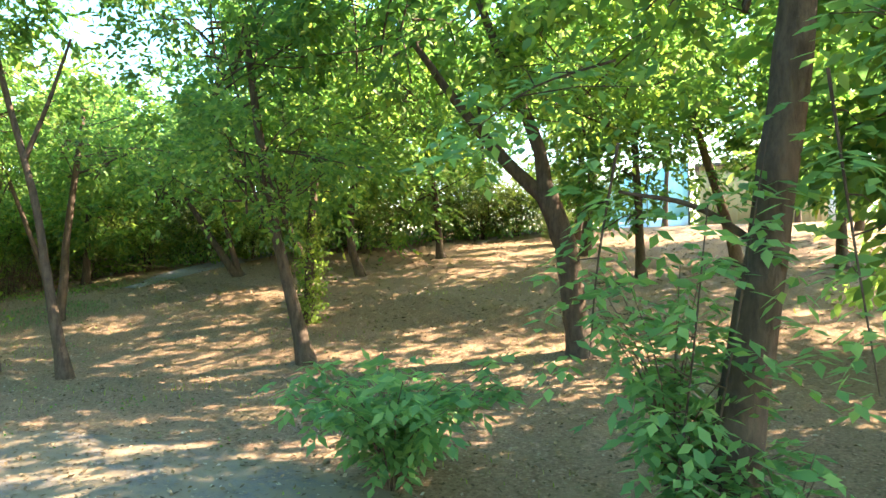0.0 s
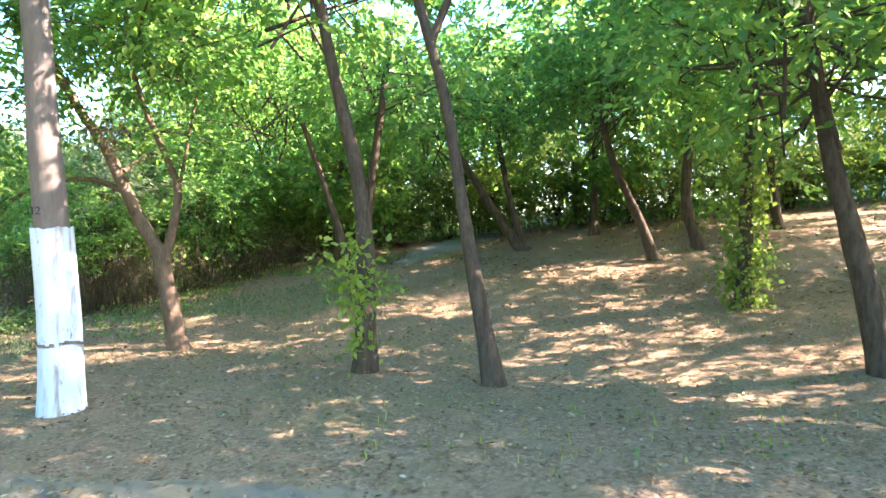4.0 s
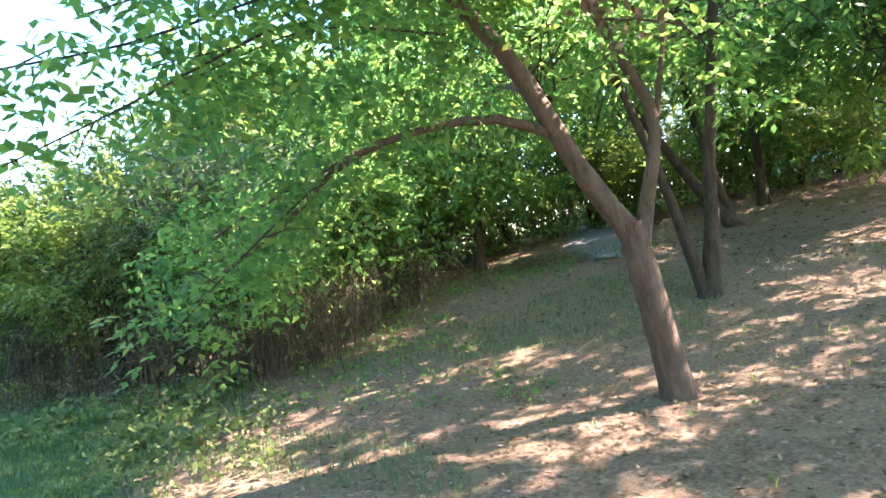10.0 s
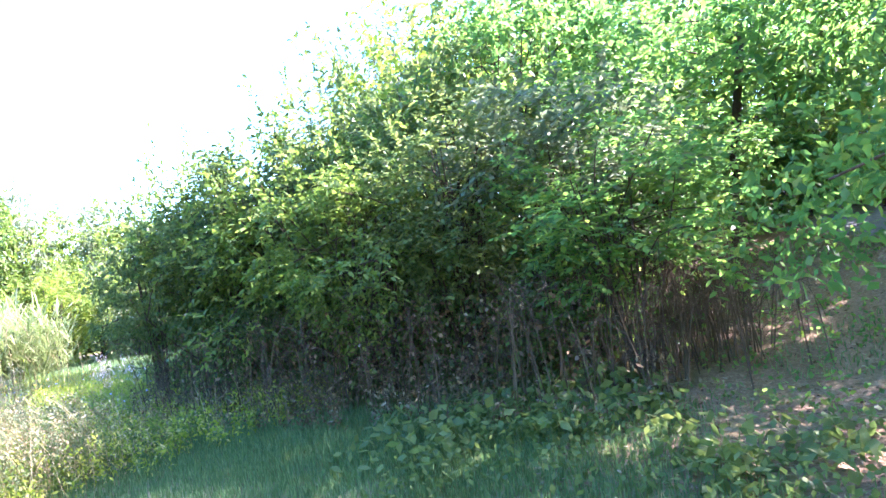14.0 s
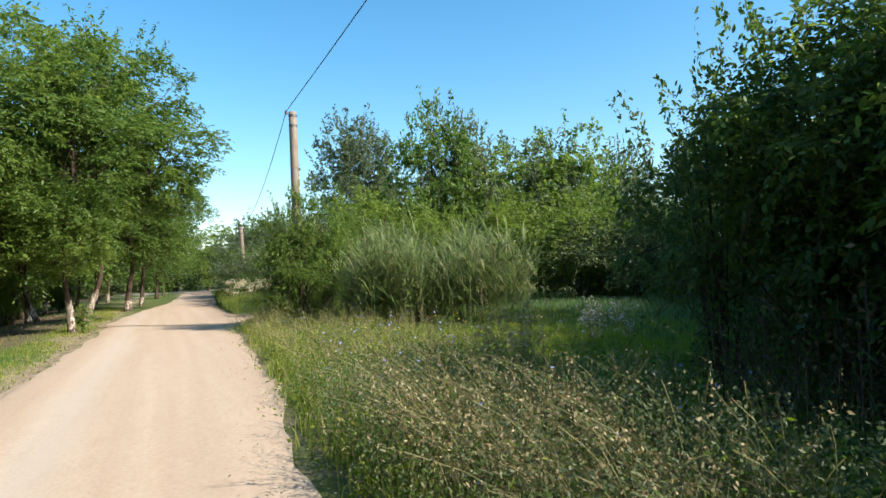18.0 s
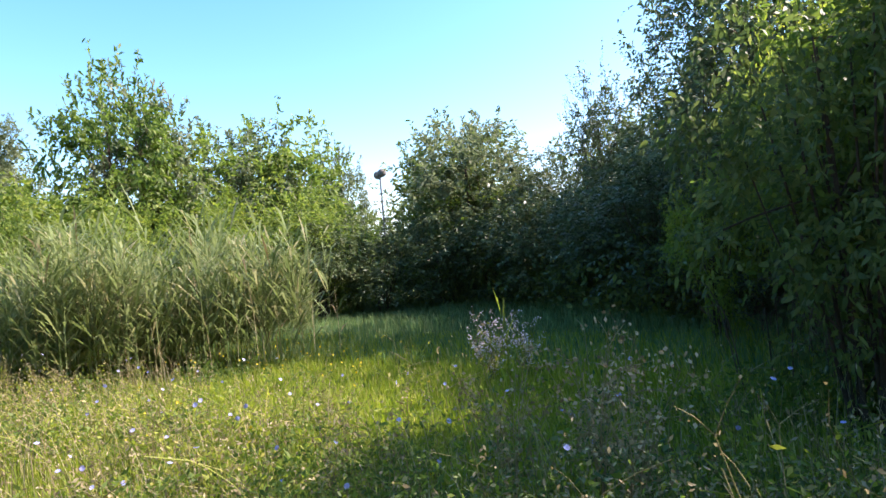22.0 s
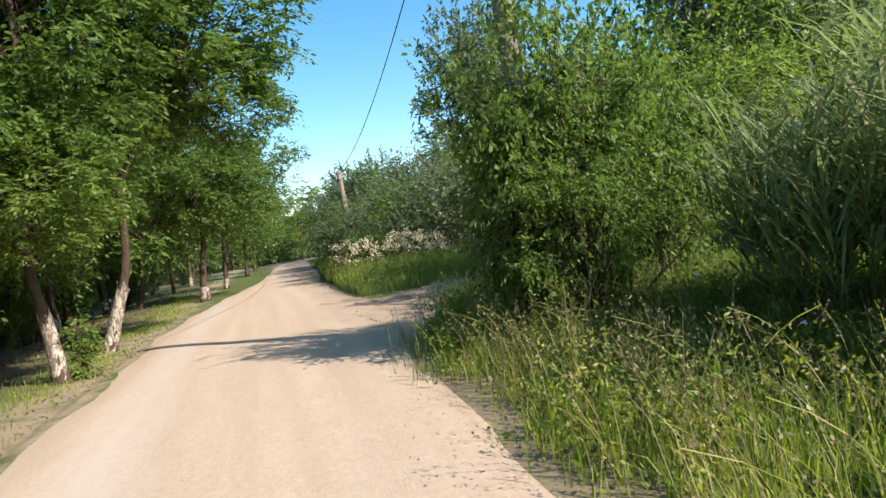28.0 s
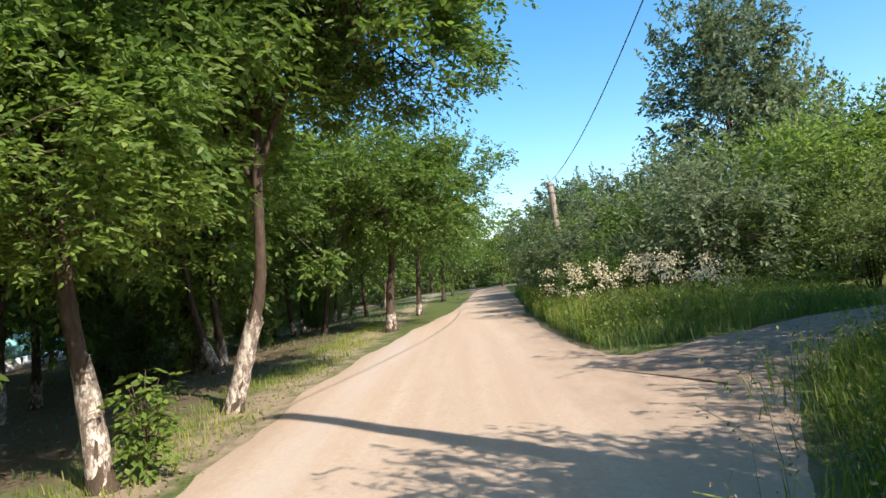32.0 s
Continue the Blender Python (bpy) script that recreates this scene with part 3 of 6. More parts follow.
def sheet(name, xs, ys, zfun, mat):
    X, Y = np.meshgrid(xs, ys)
    v = np.stack([X, Y, zfun(X, Y)], -1).reshape(-1, 3)
    n = len(xs)
    i, j = np.meshgrid(np.arange(len(ys) - 1), np.arange(n - 1), indexing="ij")
    k = i * n + j
    return make_mesh(name, v, [np.stack([k, k + 1, k + n + 1, k + n], -1).reshape(-1, 4)], mat, True)


far_out = np.array([60, 90, 150, 300, 700, 1500.0])
xs = np.concatenate([-far_out[::-1], np.arange(-45, 46, 0.6), far_out])
ys = np.concatenate([-far_out[::-1], np.arange(-30, 60, 0.6), np.arange(60, 115, 2), 115 + far_out])
ground = tagged(new("ground", sheet("ground", xs, ys, height, GROUND)), "dry leaf litter and thin grass on uneven park soil", "ground", kind="structure")


def strip(name, left, right, ys, mat, lift, label, category, cols=14, seed=0):
    """A track between two wandering edges, laid on the land and a little crowned."""
    gen = np.random.default_rng(seed)
    wander = np.convolve(gen.normal(size=len(ys) + 8), np.ones(5) / 5, "same")[4:-4]
    wander2 = np.convolve(gen.normal(size=len(ys) + 8), np.ones(5) / 5, "same")[4:-4]
    L, R = left(ys) + 0.16 * wander, right(ys) + 0.16 * wander2
    f = np.linspace(0, 1, cols)
    X = L[:, None] + (R - L)[:, None] * f
    Y = np.repeat(ys[:, None], cols, 1)
    shape = np.minimum(1, 6 * np.minimum(f, 1 - f))
    ruts = -0.012 * np.exp(-(((f - 0.3) / 0.07) ** 2)) - 0.012 * np.exp(-(((f - 0.7) / 0.07) ** 2))
    Z = np.where(shape < 0.05, height(X, Y) - 0.02, np.maximum(height(X, Y) + 0.012, lift + 0.03 * shape + ruts))
    v = np.stack([X, Y, Z], -1).reshape(-1, 3)
    i, j = np.meshgrid(np.arange(len(ys) - 1), np.arange(cols - 1), indexing="ij")
    k = i * cols + j
    me = make_mesh(name, v, [np.stack([k, k + 1, k + cols + 1, k + cols], -1).reshape(-1, 4)], mat, True)
    return tagged(new(name, me), label, category, kind="structure")


road = strip("road", edge_left, edge_right, np.arange(-28, 106, 0.4), ROAD, 0.012, "sandy unpaved park road with faint wheel ruts", "road", 18, 3)


def ribbon(name, line, width, mat, lift, label, category, n=40):
    p = curve(np.array([(*q, 0) for q in line], float), n)[:, :2]
    d = unit(np.gradient(p, axis=0))
    s = np.stack([d[:, 1], -d[:, 0]], -1)
    f = np.linspace(-1, 1, 9)
    w = np.asarray(width) if np.ndim(width) else np.full(n, width)
    w = np.interp(np.linspace(0, 1, n), np.linspace(0, 1, len(w)), w) * (1 + 0.06 * np.random.default_rng(5).normal(size=n))
    q = p[:, None] + s[:, None] * (w[:, None] / 2 * f)[:, :, None]
    z = height(q[..., 0], q[..., 1]) + lift * (1 - f**4)[None] - 0.015 * (np.abs(f) > 0.99)
    v = np.concatenate([q, z[..., None]], -1).reshape(-1, 3)
    i, j = np.meshgrid(np.arange(n - 1), np.arange(8), indexing="ij")
    k = i * 9 + j
    me = make_mesh(name, v, [np.stack([k, k + 1, k + 10, k + 9], -1).reshape(-1, 4)], mat, True)
    return tagged(new(name, me), label, category, kind="structure")


side_track = ribbon("side_track", [(2.4, 45.9), (3.4, 46.4), (5.4, 47.9), (8.7, 49.2), (14.0, 51.6), (24.0, 56.0)], [3.0, 3.0, 2.3, 1.9, 1.9, 2.0], EARTH, 0.035, "bare earth side track leaving the sandy road", "dirt track")
footpath = ribbon("footpath", [(10.6, 15.7), (12.9, 16.6), (16.4, 17.0), (20.5, 16.4), (24.0, 14.6), (28.0, 12.0), (33.0, 8.0), (35.6, 3.0), (37, -5)], [0.5, 1.7, 2.1, 2.2, 2.2, 2.4, 3.0, 3.4], ASPHALT, 0.03, "pale grey footpath over the wooded bank", "path")
cross_road = ribbon("cross_road", [(-5, 103.6), (2, 104.2), (10, 105), (22, 106)], 4.0, ASPHALT, 0.05, "pale road crossing the end of the track", "road")


L0, L1, L2 = LOW_CROWNS


# ---- trees of the wood ----
def wood_tree(label, trunk, r0, r1, limbs=(), crowns=(), bark=BARK, flare=0.06, group="trees of the wood"):
    base = Vector(trunk[0])
    base.z = float(height(base.x, base.y)) - 0.04
    tree = holder("tree", Matrix.Translation(base), label, "tree", group)
    rel = [(x - base.x, y - base.y, z - base.z) for x, y, z in trunk]
    rel[0] = (0, 0, -0.05)
    v, f = limb(rel, r0, r1, 16, 12, 0.05, int(base.x * 10), flare)
    part("trunk", make_mesh("trunk", v, [f], bark, True), tree)
    for k, (line, a, b) in enumerate(limbs):
        v, f = limb([(x - base.x, y - base.y, z - base.z) for x, y, z in line], a, b, 12, 8, 0.05, k)
        part("limb", make_mesh("limb", v, [f], bark, True), tree)
    for k, (kind, at, s) in enumerate(crowns):
        set_crown(kind, tree, (at[0] - base.x, at[1] - base.y, at[2] - base.z), (s, s, s * 0.95), base.x * 3.1 + base.y + k)
    return tree


W0, W1, W2 = WOOD_CROWNS
H0, H1 = HIGH_CROWNS
K0, K1 = BACK_CROWNS
tree_a = wood_tree("leaning grey-brown tree with young shoots on its trunk", [(5.01, 10.22, 0), (5.02, 10.2, 1.45), (4.97, 10.28, 2.33), (4.85, 10.47, 3.28), (4.74, 10.65, 4.4), (4.68, 10.83, 5.6)], 0.10, 0.045, (), [(W0, (4.68, 10.93, 4.9), 1.0)])
wood_tree("slim leaning brown tree with a high crown", [(5.44, 8.83, 0), (5.31, 9.04, 1.5), (5.22, 9.18, 2.67), (5.12, 9.34, 3.46), (4.95, 9.61, 4.7), (4.81, 9.83, 6.0)], 0.072, 0.035, [([(5.13, 9.33, 3.4), (5.31, 9.03, 4.2), (5.51, 8.73, 5.2)], 0.045, 0.02)], [(H1, (5.01, 9.33, 6.9), 0.85)])
wood_tree("two-stemmed dark tree leaning apart", [(7.75, 13.64, 0), (7.8, 13.5, 1.4), (7.82, 13.42, 2.23), (7.92, 13.17, 3.88), (8.0, 13.0, 5.2)], 0.11, 0.05, [([(7.72, 13.66, 0.5), (7.62, 13.8, 1.3), (7.45, 13.95, 2.1), (7.1, 14.3, 3.6)], 0.10, 0.04)], [(W1, (8.15, 13.4, 4.7), 1.0), (W2, (7.0, 15.2, 4.2), 0.85)])
wood_tree("crooked tree leaning over the bank", [(12.9, 13.82, 0), (12.57, 14.34, 2.1), (12.2, 14.9, 3.2), (11.81, 15.53, 4.4)], 0.15, 0.05, [([(12.9, 13.8, 1.3), (12.74, 14.07, 2.36), (12.58, 14.33, 3.99), (12.5, 14.4, 5.2)], 0.10, 0.04)], [(W0, (11.7, 15.5, 4.7), 1.0), (W2, (12.6, 14.2, 5.2), 1.1)])
ivy_tree = wood_tree("straight trunk thickly grown with creeper leaves", [(9.58, 7.93, 0), (9.6, 7.9, 1.2), (9.62, 7.87, 2.4), (9.7, 7.7, 4.0)], 0.13, 0.06, (), [(W1, (9.7, 7.7, 4.3), 0.95), (H1, (10.1, 7.0, 6.6), 1.0)])
wood_tree("dark leaning tree with a low spreading crown", [(7.64, 6.07, 0), (7.51, 6.28, 1.3), (7.39, 6.48, 2.36), (7.25, 6.7, 4.06), (7.2, 6.82, 5.2)], 0.12, 0.05, (), [(W2, (7.4, 6.72, 3.5), 0.95), (W0, (7, 7.02, 5.6), 1.0)])
wood_tree("stout forked tree with two heavy leaning limbs", [(9.68, 2.35, 0), (9.62, 2.48, 1.1), (9.57, 2.58, 2.01), (9.44, 2.84, 2.85)], 0.20, 0.17, [([(9.46, 2.8, 2.7), (9.18, 3.33, 3.28), (8.87, 3.91, 4.08), (8.5, 4.6, 5.2)], 0.13, 0.05), ([(9.45, 2.82, 2.75), (9.4, 2.95, 3.6), (9.21, 3.32, 4.61), (9, 3.7, 5.8)], 0.14, 0.06), ([(9, 3.7, 3.8), (9.5, 4, 4.3), (10, 4.4, 4.5)], 0.05, 0.02)], [(H0, (8.3, 4.8, 6.3), 1.0), (H1, (9.4, 3, 6.6), 1.05), (W1, (10, 2, 4.7), 0.9), (H0, (10, 0, 6.8), 1.0)], flare=0.14)
wood_tree("leaning tree with a sunlit reddish base", [(17.3, 1.1, 0), (17.15, 1.4, 2.7), (16.95, 1.85, 4.4), (16.8, 2.2, 5.8)], 0.16, 0.07, (), [(H0, (16.7, 2.3, 6.4), 1.05), (W0, (17.5, 0.8, 4.9), 0.9)], BARK_RED)
road_wrap = wood_tree("brown tree beside the road wrapped in hanging leaves", [(4.58, -0.32, 0), (4.65, -0.43, 0.99), (4.74, -0.58, 2.04), (4.82, -0.73, 3.2), (4.9, -0.9, 5.0)], 0.155, 0.10, [([(4.75, -0.6, 1.9), (4.6, -0.2, 2.2), (4.3, 0.2, 2.3)], 0.03, 0.01)], [(W2, (4.9, -0.8, 5.0), 1.1), (H1, (5.5, -2.0, 6.5), 1.0)])
wood_tree("upright tree on the crest of the bank", [(18.32, 5.35, 0), (18.44, 5.16, 4.4), (18.29, 5.4, 7.0)], 0.16, 0.08, [([(18.42, 5.2, 3.6), (18.7, 4.9, 5.0), (19.2, 4.6, 6.2)], 0.08, 0.03)], [(H0, (18.3, 5.4, 8.0), 1.1), (W0, (18.6, 5.0, 5.9), 0.8)])
wood_tree("upright tree on the crest of the bank", [(21.0, 6.52, 0), (21.08, 6.4, 5.0), (20.96, 6.59, 7.4)], 0.17, 0.08, (), [(H1, (21.0, 6.5, 8.4), 1.1), (W2, (21.6, 5.6, 6.6), 0.8)])
# Upper crowns of these two trees are added to shape sun on the ground.
wood_tree("small crooked tree on the bank", [(12.4, 10.41, 0), (12.23, 10.6, 1.79), (11.9, 11.0, 3.0), (11.8, 11.2, 4.0)], 0.12, 0.05, (), [(W0, (11.8, 11.2, 4.4), 0.9), (H0, (11.7, 10.6, 6.6), 1.0)])
wood_tree("dark upright tree on the bank", [(13.91, 10.12, 0), (13.71, 10.35, 2.54), (13.81, 10.04, 5.09), (13.75, 10.07, 6.5)], 0.13, 0.06, (), [(W1, (13.7, 10.1, 5.6), 1.0), (H1, (14.4, 9.2, 8.0), 1.0), (W0, (13.0, 8.5, 6.4), 1.1)])
WOOD_ON_BANK = ((15.5, 13.5, 6.0), (17.0, 9.5, 6.5), (16.0, 17.5, 6.2), (20.5, 17.0, 7.0), (11.0, 18.5, 5.6), (14.0, 21.0, 6.4), (18.5, 22.0, 7.0), (23.0, 11.0, 7.5), (24.5, 15.0, 7.5), (22.5, 20.5, 7.5), (15.5, 3.0, 6.5), (11.0, -3.0, 6.5), (17.0, -1.0, 7.0), (7.5, -4.5, 6.5), (16.0, 24.5, 7.5), (20.5, 25.0, 8.0))
# Most trees at negative y are out of view, added to shade the bank.
WOOD_BEHIND = ((26.0, 19.5, 8.5), (28.0, 24.0, 9.0), (23.5, 27.5, 8.5), (12.5, 20.5, 7.0), (15.6, 24.8, 8.0), (14.5, -6.5, 7.0), (20.5, -4.5, 7.5), (23.5, -1.5, 7.5), (18.0, -8.5, 8.0), (26.0, -5.0, 8.0), (22.0, -9.5, 8.0), (7.2, -2.6, 7.5), (9.5, -6.0, 7.5), (27.5, 9.6, 9.0), (29.5, 5.6, 9.0), (31.0, 0.5, 9.0), (33.5, -4.0, 9.0))
for x, y, h in WOOD_ON_BANK + WOOD_BEHIND:
    b = float(height(x, y))
    s = 0.85 + 0.3 * rng.random()
    dx, dy = rng.normal(size=2) * 0.5
    top = (H0, H1, K0)[int(rng.integers(3))]
    crowns = [(top, (x + dx, y + dy, b + h * 0.8), s)]
    if h < 7.6:
        crowns.append(((K0, K1)[int(rng.integers(2))], (x + dx * 0.6 + rng.normal() * 0.5, y + dy, b + h * 0.45), s * 0.95))
    wood_tree("brown-stemmed tree in the shady wood", [(x, y, b), (x + dx * 0.3, y + dy * 0.3, b + h * 0.3), (x + dx, y + dy, b + h * 0.7)], 0.12, 0.06, (), crowns)
for x, y, h in ((-5.5, 2.0, 7.5), (-6.0, 9.0, 7.0), (-5.0, -4.0, 8.0), (-6.5, 16.0, 7.5), (4.5, -6.5, 8.0), (-4.9, 20.6, 9.5), (-5.0, 13.0, 9.0)):
    b = float(height(x, y))
    wood_tree("tall leafy tree beside the road", [(x, y, b), (x + 0.2, y, b + h * 0.4), (x + 0.3, y + 0.2, b + h * 0.75)], 0.17, 0.08, (), [(H0, (x, y, b + h * 0.85), 1.2), (H1, (x + 0.8, y - 0.6, b + h * 0.65), 1.0)])


# ---- whitewashed tree ----
def whitewashed_tree():
    x, y = 2.48, 11.32
    z = float(height(x, y)) - 0.04
    tree = holder("tree", Matrix.Translation((x, y, z)), "smooth brown tree with a blue-white lime-washed lower trunk", "tree")
    line = [(0.03, 0.0, -0.05), (0.02, 0.0, 0.8), (-0.03, -0.01, 1.64), (-0.08, 0.0, 2.5), (-0.11, -0.02, 3.1), (-0.2, -0.05, 5.0), (-0.1, -0.2, 6.6)]
    v, f = limb(line, 0.172, 0.09, 26, 18, 0.012, 5, 0.03)
    part("trunk", make_mesh("trunk", v, [f], BARK_SMOOTH, True), tree, "smooth grey-brown upper trunk")
    c = curve(line[:3], 24)
    f0 = np.linspace(0, 1, 24)
    r = 0.180 - 0.016 * f0 + 0.03 * np.exp(-f0 * 9)
    v, f = tube(c, r, 28, 0.006, 4)
    top = v.reshape(24, 28, 3)
    top[-1, :, 2] += np.convolve(np.random.default_rng(2).normal(size=30), np.ones(3) / 3, "valid") * 0.03
    v = top.reshape(-1, 3)
    part("whitewash", make_mesh("whitewash", v, [f], WASH, True), tree, "flaking lime wash with rust streaks")
    gen = np.random.default_rng(8)
    bits = []
    for a in np.arange(0, 2 * np.pi, 0.2):
        if gen.random() < 0.97:
            h = gen.uniform(0.015, 0.035)
            t = np.array([a, a + 0.2])
            zz = 0.63 + 0.012 * np.sin(a * 3)
            ring = np.stack([np.cos(t) * 0.184 + 0.02, np.sin(t) * 0.184, np.full(2, zz)], -1)
            q = np.concatenate([ring, ring[::-1] + [0, 0, h]])
            bits.append((np.concatenate([q, q * [0.97, 0.97, 1]]), np.array([[0, 1, 2, 3], [0, 1, 5, 4], [3, 2, 6, 7]])))
    v, f = joined(bits)
    part("scar", make_mesh("scar", v, f, RUST), tree, "dark ring scar round the trunk")
    for k, figure in enumerate("112"):
        text = bpy.data.curves.new("digit", "FONT")
        text.body, text.size, text.align_x, text.extrude = figure, 0.095, "CENTER", 0.002
        flat = new("digit", text)
        bpy.context.view_layer.update()
        me = bpy.data.meshes.new_from_object(flat.evaluated_get(bpy.context.evaluated_depsgraph_get()))
        bpy.data.objects.remove(flat)
        for p in me.vertices:
            a, r = 3.667 + (p.co.x + 0.05 * (k - 1)) / 0.172, 0.172 + p.co.z
            p.co = (math.cos(a) * r - 0.045, math.sin(a) * r, 1.745 + p.co.y)
        me.materials.clear()
        me.materials.append(CABLE)
        part("digit", me, tree, f"black painted figure {figure}")
    set_crown(H0, tree, (-0.1, -0.2, 7.0), (1.1, 1.1, 1.0), 1.0)


whitewashed_tree()

# ---- forked tree with the long low bough ----
fork_tree = wood_tree("reddish-brown forked tree with a long drooping bough", [(4.49, 13.4, 0), (4.38, 13.5, 0.97), (4.31, 13.56, 1.51)], 0.122, 0.105,
    [([(4.32, 13.54, 1.4), (4.12, 13.82, 1.97), (3.88, 14.13, 2.8), (3.67, 14.41, 3.3), (3.32, 14.8, 4.2)], 0.10, 0.05),
     ([(4.33, 13.52, 1.2), (4.42, 13.42, 1.7), (4.46, 13.3, 2.26), (4.34, 13.45, 2.75), (4.12, 13.7, 3.6), (4.02, 13.8, 4.6)], 0.07, 0.03),
     ([(4.46, 13.3, 2.2), (4.52, 13.2, 2.7), (4.62, 13.05, 3.5)], 0.03, 0.015),
     ([(4.07, 13.88, 2.2), (3.77, 14.32, 2.42), (3.4, 14.86, 2.38), (3.11, 15.3, 2.2), (2.85, 15.72, 1.8), (2.5, 16.26, 1.45)], 0.045, 0.012),
     ([(3.32, 15, 2.36), (3.12, 15.5, 2.2), (3.02, 16.2, 2.0), (3.02, 17, 1.75)], 0.025, 0.008),
     ([(4.02, 13.95, 2.5), (4.72, 14.6, 2.9), (5.52, 15.2, 3.0), (6.32, 16, 2.6)], 0.04, 0.012)],
    [(H1, (3.42, 14.6, 5.4), 0.9), (W1, (4.42, 13.2, 4.4), 0.8), (H0, (1.92, 15.6, 6.5), 0.75), (W2, (5.12, 14.9, 4.9), 0.85), (H1, (6.72, 16.4, 5.7), 0.8)], BARK_RED, 0.07)


def bough_leaves(tree, label, lines, per, spread, length, wide, leaf, seed, name="foliage"):
    """Leaves that hang along the given lines."""
    gen = np.random.default_rng(seed)
    base = np.array(tree.matrix_basis.translation)
    pts = []
    for line in lines:
        c = curve(line, per)
        clump = c + gen.normal(size=c.shape) * spread
        pts.append(np.repeat(clump, 14, 0) + gen.normal(size=(per * 14, 3)) * [0.11, 0.11, 0.07])
    v, f = leaves(np.concatenate(pts) - base, length, wide, gen, 0.7)
    return part(name, make_mesh(name, v, [f], leaf), tree, label)


bough_leaves(fork_tree, "bright leaves drooping along the bough", [
    [(3.6, 14.4, 2.5), (3.2, 15.0, 2.3), (2.7, 15.9, 1.6), (2.3, 16.5, 1.2)],
    [(3.1, 15.2, 2.3), (2.9, 16.2, 1.9), (3.0, 17.2, 1.5)],
    [(3.3, 14.8, 2.6), (2.7, 15.3, 2.7), (2.2, 15.8, 2.6)],
    [(3.7, 14.3, 3.1), (3.0, 14.8, 3.2), (2.4, 15.2, 3.1), (1.9, 15.6, 2.9)],
    [(4.6, 14.6, 2.9), (5.4, 15.2, 2.9), (6.2, 16.0, 2.4), (6.6, 16.6, 1.9)],
    [(3.4, 16.0, 2.3), (3.9, 16.8, 1.9), (4.2, 17.4, 1.4)]], 62, 0.26, 0.095, 0.045, LEAF_WOOD, 3)
bough_leaves(fork_tree, "withered brown leaves hanging on a broken twig", [[(3.72, 13.3, 3.1), (3.6, 13.2, 2.9), (3.55, 13.16, 2.65)]], 8, 0.05, 0.09, 0.045, LITTER, 9, "dead_leaves")
bough_leaves(tree_a, "young pale-green shoots on the trunk", [[(4.75, 10.0, 0.4), (4.7, 9.95, 1.0), (4.72, 9.98, 1.5)], [(4.7, 9.9, 1.0), (4.45, 9.7, 1.15), (4.3, 9.6, 1.5)]], 14, 0.09, 0.085, 0.05, LEAF_YELLOW, 4)
bough_leaves(ivy_tree, "dark creeper leaves", [[(9.58, 7.93, 0.35), (9.6, 7.9, 1.3), (9.62, 7.87, 2.6)]] * 3, 60, 0.12, 0.08, 0.06, LEAF, 5, "creeper")


# ---- saplings and hanging leaves near the start ----
def rachis_leaves(starts, outward, gen, length, size, droop=0.5):
    """Compound leaves: five leaflets along a drooping stalk."""
    n = len(starts)
    d = unit(outward + gen.normal(size=(n, 3)) * 0.45)
    s = unit(np.cross(d, np.array([0, 0, 1.0]) + gen.normal(size=(n, 3)) * 0.15))
    nor = unit(np.cross(s, d))
    L = (length * gen.uniform(0.7, 1.3, n))[:, None]
    v = []
    for f, side in ((0.45, 1), (0.5, -1), (0.78, 1), (0.82, -1), (0.95, 0)):
        b = starts + d * L * f - [0, 0, 1] * (L * f * f * droop)
        e = unit(d * (0.5 if side else 1.0) + s * side * 0.9 - [0, 0, 0.45]) * size * gen.uniform(0.75, 1.25, (n, 1))
        w = unit(np.cross(e, nor)) * size * 0.24
        v.append(np.stack([b, b + e * 0.45 + w + nor * size * 0.05, b + e, b + e * 0.45 - w + nor * size * 0.05], 1).reshape(-1, 3))
    v = np.concatenate(v)
    return v, np.arange(len(v) // 4)[:, None] * 4 + np.arange(4)


def sapling(x, y, h, wide, label, seed, leaf=LEAF_MAPLE, n=10, size=0.11, shoots=12):
    gen = np.random.default_rng(seed)
    z = float(height(x, y))
    plant = holder("sapling", Matrix.Translation((x, y, z - 0.02)), label, "sapling", "saplings")
    pts, out = [], []
    for k in range(shoots):
        a, w = k * 2.4 + gen.uniform(-0.5, 0.5), wide * gen.uniform(0.25, 1)
        tip = np.array([math.cos(a) * w, math.sin(a) * w, h * gen.uniform(0.55, 1.0) * (1 - 0.35 * w / wide)])
        line = [(0.03 * math.cos(a), 0.03 * math.sin(a), 0), (tip[0] * 0.3, tip[1] * 0.3, tip[2] * 0.6), tuple(tip)]
        v, f = limb(line, 0.009, 0.003, 7, 5, 0, k)
        part("stem", make_mesh("stem", v, [f], BARK_RED, True), plant)
        c = curve(line, 14)[4:]
        q = c[gen.integers(0, len(c), n)]
        b = gen.uniform(0, 6.28, n)
        pts.append(q)
        out.append(np.stack([np.cos(b), np.sin(b), np.full(n, 0.25)], -1))
    v, f = rachis_leaves(np.concatenate(pts), np.concatenate(out), gen, 0.2, size)
    tagged(part("foliage", make_mesh("foliage", v, [f], leaf), plant), kind="stuff")


